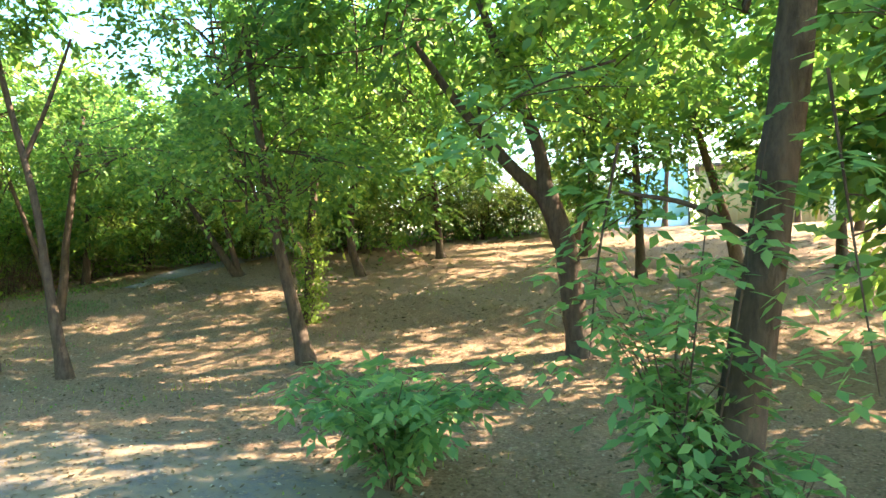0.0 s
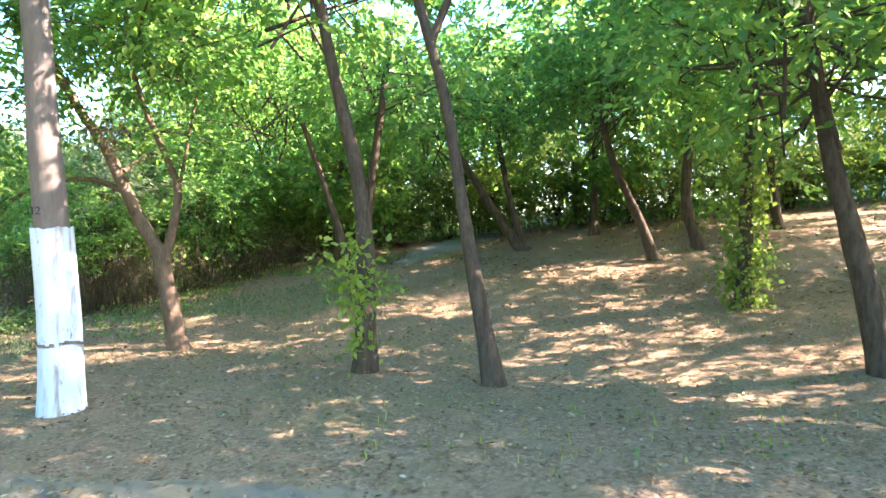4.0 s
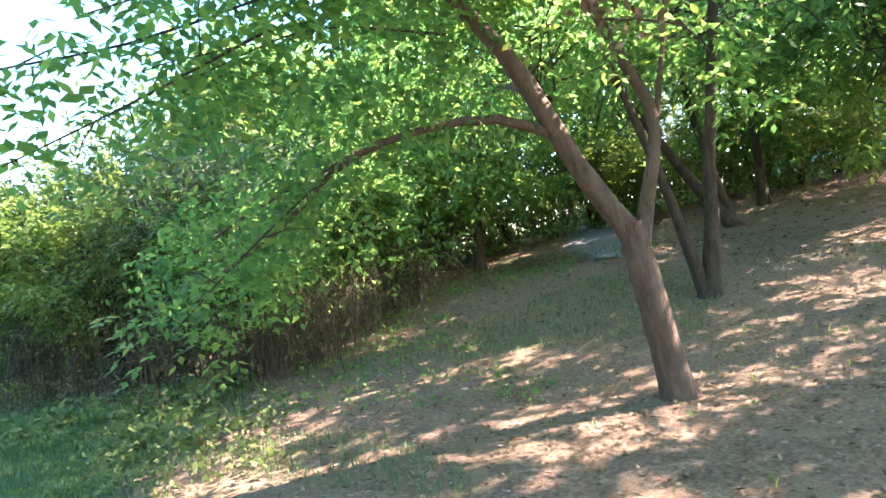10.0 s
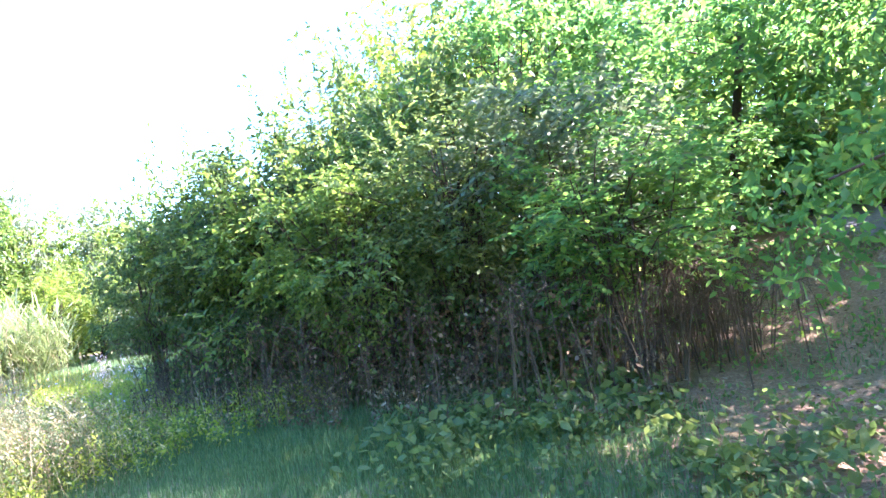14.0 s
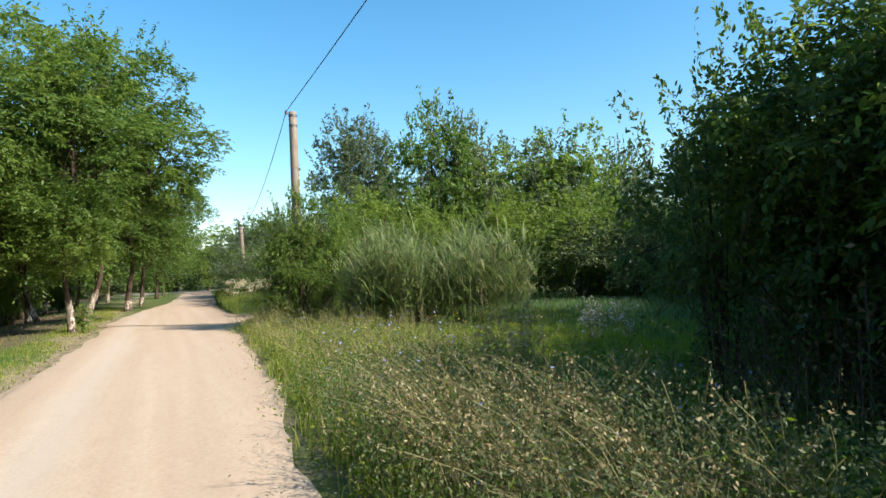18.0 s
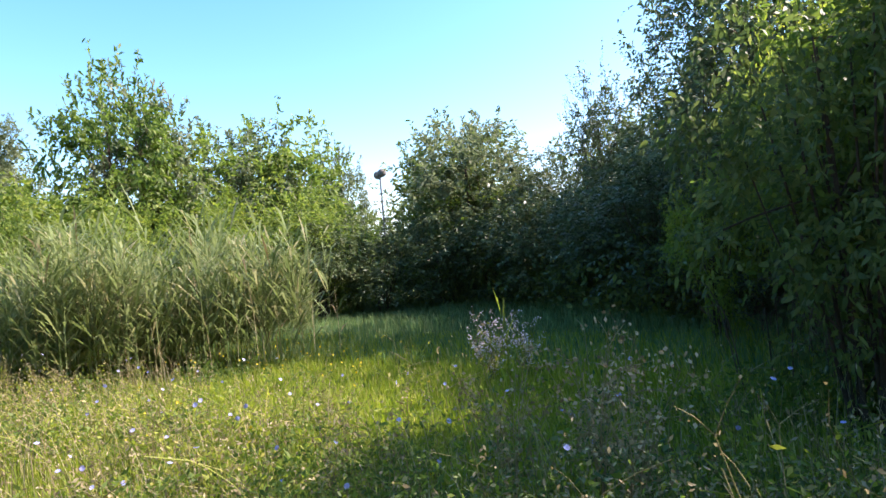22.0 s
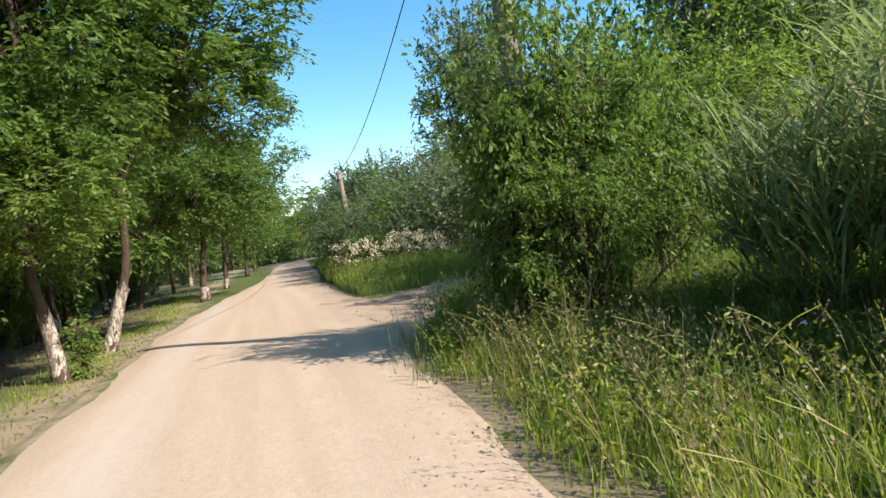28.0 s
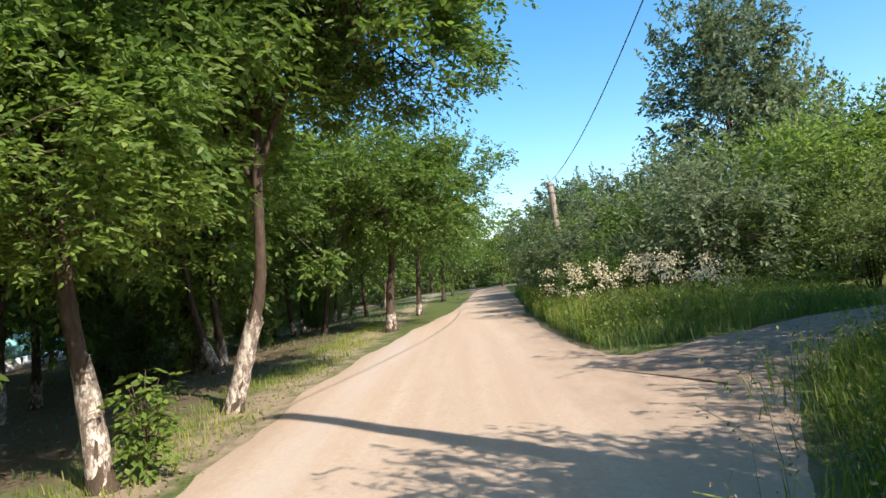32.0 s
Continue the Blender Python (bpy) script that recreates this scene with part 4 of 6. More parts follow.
sapling(4.3, 1.95, 1.5, 0.95, "knee-high ash-leaved maple sapling, broad and leafy", 1, n=24, size=0.125, shoots=17)
sapling(4.65, -0.2, 1.2, 0.65, "leafy maple shoots round a tree base", 2, n=11)
sapling(4.15, -0.7, 0.9, 0.7, "leafy maple shoots round a tree base", 3, n=11)
sapling(5.6, 3.2, 0.55, 0.45, "small green maple seedling in the litter", 4, n=5, shoots=6)
sapling(4.75, 0.0, 2.4, 0.6, "tall leafy shoots beside a tree", 6, n=13)
sapling(6.2, 2.9, 0.45, 0.4, "small green maple seedling in the litter", 7, n=4, shoots=6)
sapling(-2.52, 43.98, 1.15, 0.26, "leafy young shoot beside a pale trunk", 8, LEAF, 10, 0.1)


def hanging_leaves(tree, lines, n, reach, size, seed, leaf=LEAF_MAPLE, name="foliage", label="hanging compound leaves"):
    gen = np.random.default_rng(seed)
    base = np.array(tree.matrix_basis.translation)
    q = np.concatenate([curve(line, n) for line in lines])
    q = q + gen.normal(size=q.shape) * [reach, reach, 0.12]
    b = gen.uniform(0, 6.28, len(q))
    v, f = rachis_leaves(q - base, np.stack([np.cos(b), np.sin(b), np.full(len(q), 0.1)], -1), gen, 0.24, size, 0.7)
    tagged(part(name, make_mesh(name, v, [f], leaf), tree, label), kind="stuff")
    for k, line in enumerate(lines):
        w, f = limb(np.array(line) - base, 0.011, 0.004, 9, 5, 0.03, k)
        part("twig", make_mesh("twig", w, [f], BARK, True), tree)
        p = curve(np.array(line) - base, 9)
        for j in range(5):
            q = p[1 + j]
            e = q + gen.normal(size=3) * [reach * 1.6, reach * 1.6, 0.1]
            w, f = tube([q, (q + e) / 2 + [0, 0, 0.03], e], [0.006, 0.004, 0.002], 4)
            part("twig", make_mesh("twig", w, [f], BARK, True), tree)


hanging_leaves(road_wrap, [[(4.35, -0.3, 0.7), (4.4, -0.45, 1.6), (4.5, -0.6, 2.6)], [(4.3, 0.2, 2.6), (4.2, 0.3, 1.9), (4.15, 0.35, 1.3)], [(4.4, -0.9, 2.9), (4.3, -1.0, 2.0), (4.25, -1.1, 1.2)], [(4.6, 0.3, 3.2), (4.2, 0.7, 3.0), (3.9, 1.0, 2.7)], [(4.5, -1.2, 3.3), (4.1, -1.3, 2.9), (3.9, -1.5, 2.4)], [(4.35, -0.1, 0.5), (4.3, -0.2, 1.2), (4.35, -0.3, 2.2)]], 40, 0.16, 0.13, 3)
hanging_leaves(fork_tree, [[(3.7, 14.2, 3.3), (3.0, 14.2, 3.5), (2.2, 14.3, 3.2), (1.7, 14.3, 2.8)], [(3.4, 14.4, 3.0), (2.6, 14.9, 3.0), (1.8, 15.2, 2.6)], [(4.1, 13.5, 3.0), (4.6, 13.0, 2.9), (5.2, 12.8, 2.5)], [(3.0, 15.2, 2.2), (2.5, 15.8, 1.6), (2.2, 16.3, 1.1)], [(3.6, 14.3, 3.6), (2.8, 14.0, 4.0), (1.9, 13.9, 3.8), (1.2, 13.9, 3.3)], [(3.3, 14.5, 3.9), (2.4, 15.0, 4.1), (1.4, 15.2, 3.7)], [(2.6, 14.7, 3.3), (1.6, 15.2, 2.8), (1.0, 15.5, 2.6), (0.6, 15.6, 2.45)], [(2.2, 14.9, 2.9), (1.5, 15.3, 2.45), (1.0, 15.6, 2.15)], [(2.5, 14.6, 3.3), (1.7, 14.7, 3.0), (1.1, 14.9, 2.7)]], 85, 0.2, 0.10, 4, LEAF_WOOD)


# ---- shrubs ----
def shrub(x, y, kind, s, tall, label, turn, group="shrub belt", bare=1.0):
    z = float(height(x, y))
    bush = holder("shrub", Matrix.Translation((x, y, z - 0.03)), label, "shrub", group)
    gen = np.random.default_rng(int(abs(x) * 100 + y * 10))
    stems = []
    for k in range(11):
        a = gen.uniform(0, 6.28)
        d = gen.uniform(0.1, 0.8) * s
        stems.append(limb([(0.1 * math.cos(a), 0.1 * math.sin(a), 0), (d * 0.5 * math.cos(a), d * 0.5 * math.sin(a), tall * 0.35), (d * math.cos(a), d * math.sin(a), tall * 0.8)], 0.022, 0.006, 7, 5, 0.03, k))
    v, f = joined(stems)
    part("stem", make_mesh("stem", v, f, BARK, True), bush)
    zs = tall / 3.2
    zs *= bare
    set_crown(kind, bush, (0, 0, tall - 1.45 * zs), (s, s, zs), turn)
    return bush


S0, S1 = SHRUB_CROWNS
N0, N1, N2 = THIN_SHRUBS
B0, B1 = BRIGHT_CROWNS
F0, F1, F2 = FAR_CROWNS
U0, U1 = UNDER_CROWNS
G0 = GREY_SHRUBS[0]
D0 = DARK_CROWNS[0]
M0, M1 = SHADE_SHRUBS
BELT = ((5.2, 18.8, 0.95, 2.5), (6.0, 19.6, 1.1, 3.2), (5.5, 20.9, 1.1, 3.5), (5.3, 22.1, 1.1, 3.4), (5.6, 23.5, 1.15, 3.8), (5.6, 24.9, 1.1, 3.8), (5.7, 25.9, 1.0, 4.1), (7.5, 22.4, 1.4, 5.3), (6.9, 23.8, 1.3, 4.8), (6.8, 25.2, 1.25, 4.0), (6.7, 26.2, 0.95, 2.6), (9.0, 22.6, 1.6, 6.2), (8.6, 24.6, 1.4, 4.6), (8.4, 26.3, 1.2, 3.4), (9.8, 25.6, 1.4, 3.6), (7.6, 18.9, 1.0, 2.8), (9.0, 19.9, 1.3, 4.0), (10.5, 24.4, 1.5, 5.2), (11.2, 26.8, 1.3, 2.7), (8.0, 20.9, 1.2, 5.8))
for k, (x, y, s, h) in enumerate(BELT):
    # Leaf colour carries light: brighter below y 22, yellower when tall, darker far right.
    shrub(x, y, (((S1, G0, S0)[k % 3] if k % 4 else U0 if k == 0 else B0) if k < 7 else ((U0, U1)[k % 2] if y < 22.0 else N2 if h > 5.8 else (M0 if x > 8.5 else N0, N0)[k % 2])), s, h, "dense dark-green thicket shrub with bare brown stems", k * 1.3, bare=0.76 if y < 22.0 else 0.9)
# Sunlit shrubs: the yellower leaf colour adds to the light on them.
for k, (x, y, s, h) in enumerate(((9.3, 28.5, 0.42, 2.4), (9.9, 27.5, 0.55, 4.3), (9.4, 26.9, 0.7, 4.9))):
    shrub(x, y, B1, s, h, "yellow-green shrub at the edge of the meadow", 2.2 + k, "shrubs round the meadow")
shrub(5.2, 26.7, N0, 0.72, 3.4, "dense dark-green thicket shrub with bare brown stems", 2.6)
for k, (x, y, s, h) in enumerate(((3.5, 40.0, 0.85, 3.95), (3.1, 40.2, 0.65, 3.3), (4.1, 40.0, 0.8, 3.6), (5.4, 41.0, 0.75, 3.3), (5.8, 42.4, 0.9, 3.2), (3.3, 39.2, 0.55, 2.3))):
    shrub(x, y, (B0, S0, S1)[k % 3], s, h, "leafy green shrub round the foot of a pole", k * 2.0, "shrubs by the pole")
for k, (x, y, s, h) in enumerate(((12.6, 30.2, 1.3, 3.0), (13.9, 31.0, 1.3, 3.2), (15.0, 32.0, 1.3, 3.4), (15.8, 33.4, 1.3, 3.2), (16.4, 34.9, 1.3, 3.3), (16.8, 36.4, 1.3, 3.2), (16.4, 38.0, 1.2, 3.0), (15.2, 39.6, 1.2, 2.8), (13.6, 40.6, 1.2, 3.0))):
    shrub(x, y, (M0, M1)[k % 2], s, h, "shrub at the back of the meadow, its leaves darkened for shade", k * 1.9, "shrubs round the meadow")
for k, (x, y, s, h) in enumerate(((7.0, 44.0, 1.4, 4.6), (8.2, 42.5, 1.2, 3.8), (11.5, 42.5, 1.3, 4.0), (13.5, 41.0, 1.3, 4.0))):
    shrub(x, y, (N2, N1)[k % 2], s, h, "yellow-green shrub at the edge of the meadow", k * 1.7, "shrubs round the meadow")
for k, (x, y, s, h) in enumerate(((6.5, 53.9, 1.4, 3.3), (8.5, 54.7, 1.4, 3.5), (10.5, 55.7, 1.6, 4.7), (12.5, 56.7, 1.6, 3.6), (9.6, 53.0, 1.1, 2.4), (6.0, 57.4, 1.4, 3.3), (7.6, 58.0, 1.3, 4.6), (9.6, 59.0, 1.5, 4.0), (11.8, 60.0, 1.5, 5.4), (5.6, 60.0, 1.3, 3.4), (14.6, 58.0, 1.6, 3.8), (5.0, 63.5, 1.3, 3.2), (3.9, 57.2, 1.0, 2.5), (4.2, 60.2, 1.1, 3.0), (3.7, 54.6, 0.7, 1.7), (4.6, 66.5, 1.3, 3.2), (5.2, 71.0, 1.5, 3.6), (5.6, 77.0, 1.6, 3.8))):
    shrub(x, y, (G0, N0, N1)[k % 3], s, h, "green shrub beside the sandy road", k * 1.1, "roadside shrubs")
def dead_brush(line, n, tall, seed, label):
    """A tangle of bare arching branches with side twigs."""
    gen = np.random.default_rng(seed)
    p = curve(np.array([(*q, 0) for q in line], float), 60)
    pieces = []
    for k in range(n):
        b = p[gen.integers(0, 60)] + gen.normal(size=3) * [0.35, 0.35, 0]
        b[2] = float(height(b[0], b[1])) - 0.02
        a, h = gen.uniform(0, 6.28), tall * gen.uniform(0.3, 1.15)
        r = h * gen.uniform(0.15, 0.6)
        d = np.array([math.cos(a), math.sin(a), 0])
        c = curve([b, b + d * r * 0.35 + [0, 0, h * 0.75], b + d * r + [0, 0, h * gen.uniform(0.4, 1.0)]], 8)
        pieces.append(tube(c, np.linspace(0.008, 0.002, 8), 4))
        for j in range(7):
            q = c[gen.integers(2, 8)]
            e = q + gen.normal(size=3) * 0.17
            e[2] = max(e[2], b[2] + 0.05)
            pieces.append(tube([q, (q + e) / 2 + gen.normal(size=3) * 0.02, e], [0.0035, 0.003, 0.0015], 3))
    v, f = joined(pieces)
    tagged(new("dead_brush", make_mesh("dead_brush", v, f, BRUSH, True)), label, "brushwood", kind="stuff")


dead_brush([(5.0, 18.5), (4.9, 20.0), (4.7, 22.0), (4.7, 24.0), (4.7, 26.2)], 250, 1.4, 3, "bare brown twigs at the foot of the thicket")
dead_brush([(5.2, 18.2), (6.5, 18.5), (8.5, 19.1), (10.0, 19.8)], 380, 1.2, 4, "bare brown twigs at the foot of the thicket")
dead_brush([(6.3, 27.0), (7.8, 26.4), (9.5, 27.6)], 90, 1.2, 5, "bare brown twigs at the foot of the thicket")
HEDGE = [(23.5 - 0.62 * k - 0.012 * k * k, 7.6 + 0.88 * k) for k in range(21)]
for k, (x, y) in enumerate(HEDGE):
    shrub(x + 0.6 * math.sin(k * 1.7), y, N1 if k % 3 else N0, 1.25, 2.5 + 0.5 * math.sin(k * 2.3), "dark hedge shrub along the crest of the bank", k * 0.9, "hedge on the bank")
shrub(20.0, 6.9, S0, 0.5, 1.2, "small round bush beside a trunk on the bank", 0.2, "hedge on the bank")


# ---- trees round the meadow and beyond ----
def tree(x, y, h, kind, s, label, r=0.13, bark=BARK, group="trees round the meadow", low=0.0, lean=(0, 0)):
    z = float(height(x, y))
    t = holder("tree", Matrix.Translation((x, y, z - 0.04)), label, "tree", group)
    v, f = limb([(0, 0, -0.05), (lean[0] * 0.4, lean[1] * 0.4, h * 0.3), (lean[0], lean[1], h * 0.75)], r, 0.03, 12, 9, 0.05, int(x * 7), 0.05)
    part("trunk", make_mesh("trunk", v, [f], bark, True), t)
    top = 2.9 * s[2]
    set_crown(kind, t, (lean[0], lean[1], h - top + low), (s[0], s[0], s[2]), x + y)
    return t


MEADOW_EDGE = ((18.7, 33.5, 6.7, D0, 0.55, 0.95), (16.5, 29.0, 9.8, D0, 1.15, 1.5), (14.0, 27.2, 8.6, D0, 1.2, 1.3), (12.2, 28.6, 5.0, D0, 0.9, 0.75), (17.8, 31.3, 5.3, D0, 1.0, 0.9), (19.5, 36.0, 5.0, D0, 0.95, 0.75), (17.8, 37.8, 5.7, F1, 0.95, 0.85), (19.0, 39.3, 6.0, F2, 1.0, 0.95), (16.3, 45.2, 7.2, F0, 1.1, 1.2), (15.2, 46.2, 6.8, F1, 1.1, 1.1), (9.6, 44.6, 7.6, F0, 0.85, 1.2), (10.9, 45.2, 7.4, F1, 0.8, 1.2), (12.6, 45.8, 6.6, F0, 0.9, 1.0), (23.2, 41.0, 7.0, F1, 1.2, 1.1), (22.0, 30.5, 8.0, D0, 1.3, 1.2), (19.4, 49.0, 6.4, F0, 1.1, 1.0), (21.5, 47.4, 7.0, F1, 0.62, 1.0))
for x, y, h, kind, a, c in MEADOW_EDGE:
    h *= 1.07
    t = tree(x, y, h, kind, (a * 1.05, a * 1.05, c * 1.08), "leafy tree in the thicket round the meadow")
    set_crown(F0 if kind in (F0, F1) else kind, t, (0.3, -0.3, h * 0.3), (a * 1.05, a * 1.05, h * 0.11), x * 2.0)
for k in range(30):
    a = 1.35 - 0.078 * k
    x, y = 17.0 + 26.0 * math.sin(a) * (1 + 0.08 * math.sin(k * 2.7)), 42.0 + 24.0 * math.cos(a)
    if x > 16:
        t = tree(x, y - 6, 6.5 + 1.5 * math.sin(k * 1.9), (L0, L1, L2)[k % 3], (1.3, 1.3, 1.25), "dense tree closing the far side of the meadow", group="trees behind the meadow")
        set_crown(L1, t, (0.2, 0.2, 2.0), (1.4, 1.4, 0.9), k)
poplar = tree(12.2, 64.8, 12.6, F1, (1.3, 1.3, 1.5), "tall grey-green poplar above the thicket", 0.2)
set_crown(F1, poplar, (-0.6, 0.2, 6.4), (1.3, 1.3, 1.1), 2.0)
set_crown(F1, poplar, (1.3, 0.2, 9.4), (0.9, 0.9, 0.8), 4.0)
tree(14.4, 65.2, 9.6, F1, (1.0, 1.0, 1.3), "tall grey-green poplar above the thicket", 0.18)
tree(14.6, 64.0, 7.6, F1, (1.1, 1.1, 1.2), "grey-green poplar above the thicket", 0.16)
for x, y, h, kind, a in ((10.5, 62.0, 5.2, F0, 1.0), (16.5, 60.0, 6.5, F0, 1.1), (19.5, 58.5, 6.0, F1, 1.1), (8.0, 66.0, 5.0, F1, 1.0), (6.8, 75.0, 6.2, F1, 1.1), (8.5, 82.0, 7.0, F0, 1.2), (6.5, 90.0, 6.0, F1, 1.1), (12.0, 92.0, 9.0, F1, 1.5), (18.0, 88.0, 10.0, F0, 1.6), (25.0, 80.0, 10.0, F1, 1.6), (24.0, 66.0, 8.0, F0, 1.4), (28.0, 55.0, 7.5, F2, 1.3), (30.0, 47.0, 7.5, F1, 1.3), (32.0, 38.0, 8.5, F2, 1.4), (4.5, 101.0, 6.0, F0, 1.2)):
    tree(x, y, h, kind, (a, a, h / 6.5), "distant leafy tree along the road", group="distant trees")


# ---- trees along the road ----
R0, R1, R2 = ROAD_CROWNS
V0, V1, V2 = GROVE_CROWNS


def road_tree(x, y, r, trunk, crowns, label, wash=1.0, group="roadside trees", limbs=()):
    z = float(height(x, y))
    t = holder("tree", Matrix.Translation((x, y, z - 0.04)), label, "tree", group)
    v, f = limb([(0, 0, -0.05), *trunk], r, r * 0.45, 18, 12, 0.06, int(abs(x * 9)), 0.06)
    part("trunk", make_mesh("trunk", v, [f], BARK, True), t)
    if wash:
        c = curve([(0, 0, -0.05), *trunk], 40)
        c = c[c[:, 2] < wash]
        rr = np.interp(np.linspace(0, 1, len(c)), [0, 0.15, 1], [r + 0.066, r + 0.022, r * 0.96 + 0.004])
        v, f = tube(c, rr, 14, 0.04, 3)
        v[-14:, 2] += np.random.default_rng(int(abs(x * 50))).normal(size=14) * 0.09
        part("whitewash", make_mesh("whitewash", v, [f], WASH_WORN, True), t, "worn peeling lime wash")
    for k, (line, a, b) in enumerate(limbs):
        v, f = limb(line, a, b, 9, 7, 0.05, k)
        part("limb", make_mesh("limb", v, [f], BARK, True), t)
    for k, (kind, at, s) in enumerate(crowns):
        set_crown(kind, t, at, s, x + y + k)
    return t


road_tree(-2.78, 43.74, 0.09, [(-0.05, 0, 0.8), (-0.15, 0.0, 1.7), (-0.1, 0, 2.8), (0.1, 0.2, 4.2), (0.1, 0.4, 7.0)], [(R0, (-0.3, 0.1, 3.5), (0.75, 0.75, 0.62)), (R2, (0.0, -0.3, 2.75), (0.6, 0.6, 0.4)), (R1, (-1.4, 0.5, 3.4), (0.9, 0.9, 0.6)), (R2, (-1.8, 0.9, 4.6), (1.0, 1.0, 0.9)), (R1, (0.1, 0.7, 5.7), (1.05, 1.05, 0.85)), (R0, (-0.3, 1.0, 8.0), (1.05, 1.05, 0.85)), (R1, (-2.6, -0.6, 6.2), (1.0, 1.0, 0.9))], "roadside tree with a peeling whitewashed trunk", 1.1)
road_tree(-2.84, 46.81, 0.105, [(0.3, 0.0, 0.8), (0.6, -0.05, 1.7), (0.72, -0.08, 3.1), (0.9, -0.1, 5.0), (0.9, 0.1, 7.0)], [(R1, (2.1, -0.2, 5.9), (1.05, 1.05, 0.72)), (R2, (0.4, 0.4, 5.1), (0.95, 0.95, 0.72)), (R0, (1.1, 0.4, 8.2), (1.15, 1.15, 1.0)), (R0, (-1.5, 0.6, 5.8), (0.95, 0.95, 0.85)), (R2, (2.7, 0.6, 4.9), (0.75, 0.75, 0.5)), (R0, (-0.9, 0.9, 3.7), (0.8, 0.8, 0.55))], "roadside tree leaning with a whitewashed foot and spreading crown", 1.25, limbs=[([(0.72, -0.08, 3.1), (1.3, -0.2, 4.2), (2.2, -0.4, 5.2)], 0.06, 0.02), ([(0.7, -0.05, 2.9), (0.2, 0.1, 4.0), (-0.6, 0.3, 5.0)], 0.05, 0.02)])
road_tree(-2.0, 58.6, 0.17, [(0.1, 0, 1.2), (0.3, 0, 2.4), (0.2, 0.1, 4.2)], [(R2, (0.9, 0, 4.3), (1.1, 1.1, 0.85)), (R0, (-0.8, 0.5, 5.2), (1.1, 1.1, 0.9)), (R1, (1.8, 1.2, 4.8), (0.9, 0.9, 0.75))], "broad roadside tree with a forked trunk", 0.6)
road_tree(-1.6, 66.5, 0.14, [(0.1, 0, 1.2), (0.2, 0, 2.4), (0.2, 0.1, 4.2)], [(R1, (0.4, 0, 5.0), (1.0, 1.0, 1.1))], "leafy green roadside tree with dark bark", 0.6)
road_tree(-0.9, 80.7, 0.15, [(0.1, 0, 1.0), (0.2, 0, 2.4), (0.2, 0.1, 4.2)], [(R0, (0.3, 0, 4.6), (1.1, 1.1, 1.2))], "leafy green roadside tree with dark bark", 0)
road_tree(-0.4, 92.0, 0.15, [(0.1, 0, 1.0), (0.2, 0, 2.4), (0.2, 0.1, 4.2)], [(R1, (0.3, 0, 4.6), (1.2, 1.2, 1.2))], "leafy green roadside tree with dark bark", 0)
GROVE = ((-5.6, 53.9), (-6.6, 55.4), (-8.3, 57.3), (-9.3, 52.4), (-12.3, 56.7), (-6.9, 60.3), (-6.4, 63.6), (-10.4, 65.6), (-12.0, 62.0), (-6.6, 72.2), (-7.2, 80.7), (-9.0, 76.0), (-4.9, 51.8), (-9.0, 46.5), (-12.5, 49.5), (-15.5, 53.0), (-16.0, 60.0), (-13.5, 70.0), (-8.2, 38.0), (-10.0, 40.5), (-13.5, 44.0), (-10.5, 86.0), (-5.5, 90.0), (-18.0, 66.0), (-8.5, 33.0), (-12.5, 36.5), (-4.4, 69.5), (-16.5, 76.0), (-19.0, 47.0), (-7.5, 26.0), (-7.0, 19.5), (-8.4, 41.2), (-10.0, 44.0), (-6.4, 36.6), (-7.4, 57.2), (-4.6, 60.6), (-6.9, 66.8), (-9.4, 61.4), (-11.0, 58.0), (-4.2, 76.0), (-14.0, 57.5), (-13.8, 65.0))
for k, (x, y) in enumerate(GROVE):
    h = 3.3 + 0.9 * rng.random()
    big = 1.0 + 0.25 * rng.random()
    ax, ay = rng.normal(size=2) * 0.25
    road_tree(x, y, 0.095 + 0.03 * rng.random(), [(ax, ay, 1.0), (ax * 1.5, ay * 1.5, 2.2), (ax * 2, ay * 2, 3.9)], [((V0, V1, V2)[k % 3], (ax * 2, ay * 2, h + 0.5), (big, big, 1.0)), ((V1, V0, V2)[k % 3], (ax * 2 + 0.4, ay * 2 - 0.3, h + 2.6), (big * 0.85, big * 0.85, 0.75))], "shade tree of the grove with a pale trunk foot" if k % 3 == 0 else "shade tree of the grove with dark bark", 0.7 if k % 3 == 0 else 0, "grove beside the road")


def bare_tree(x, y):
    """A half-dead tree with a curtain of bare drooping branches."""
    t = road_tree(x, y, 0.13, [(0.1, 0, 1.0), (0.3, 0, 2.4), (0.3, 0.1, 5.4)], [(V2, (-0.6, 0.6, 6.6), (1.0, 1.0, 0.8))], "half-dead tree with bare brown drooping branches", 0.9, "grove beside the road")
    gen = np.random.default_rng(4)
    for k in range(16):
        a, r = gen.uniform(0, 6.28), gen.uniform(1.2, 2.6)
        z0, c, s = gen.uniform(2.6, 5.0), math.cos(a), math.sin(a)
        line = [(0.3, 0, z0), (0.3 + c * r * 0.5, s * r * 0.5, z0 + 0.6), (0.3 + c * r, s * r, z0 - gen.uniform(0.2, 1.8))]
        pieces = [limb(line, 0.03, 0.008, 9, 5, 0.03, k)]
        for p in curve(line, 12)[3:]:
            for j in range(3):
                e = p + gen.normal(size=3) * [0.45, 0.45, 0.25] - [0, 0, 0.35]
                pieces.append(limb([p, (p + e) / 2 + [0, 0, 0.08], e], 0.008, 0.003, 4, 4, 0, j))
        v, f = joined(pieces)
        part("limb", make_mesh("limb", v, f, TWIG, True), t, "bare brown branch")


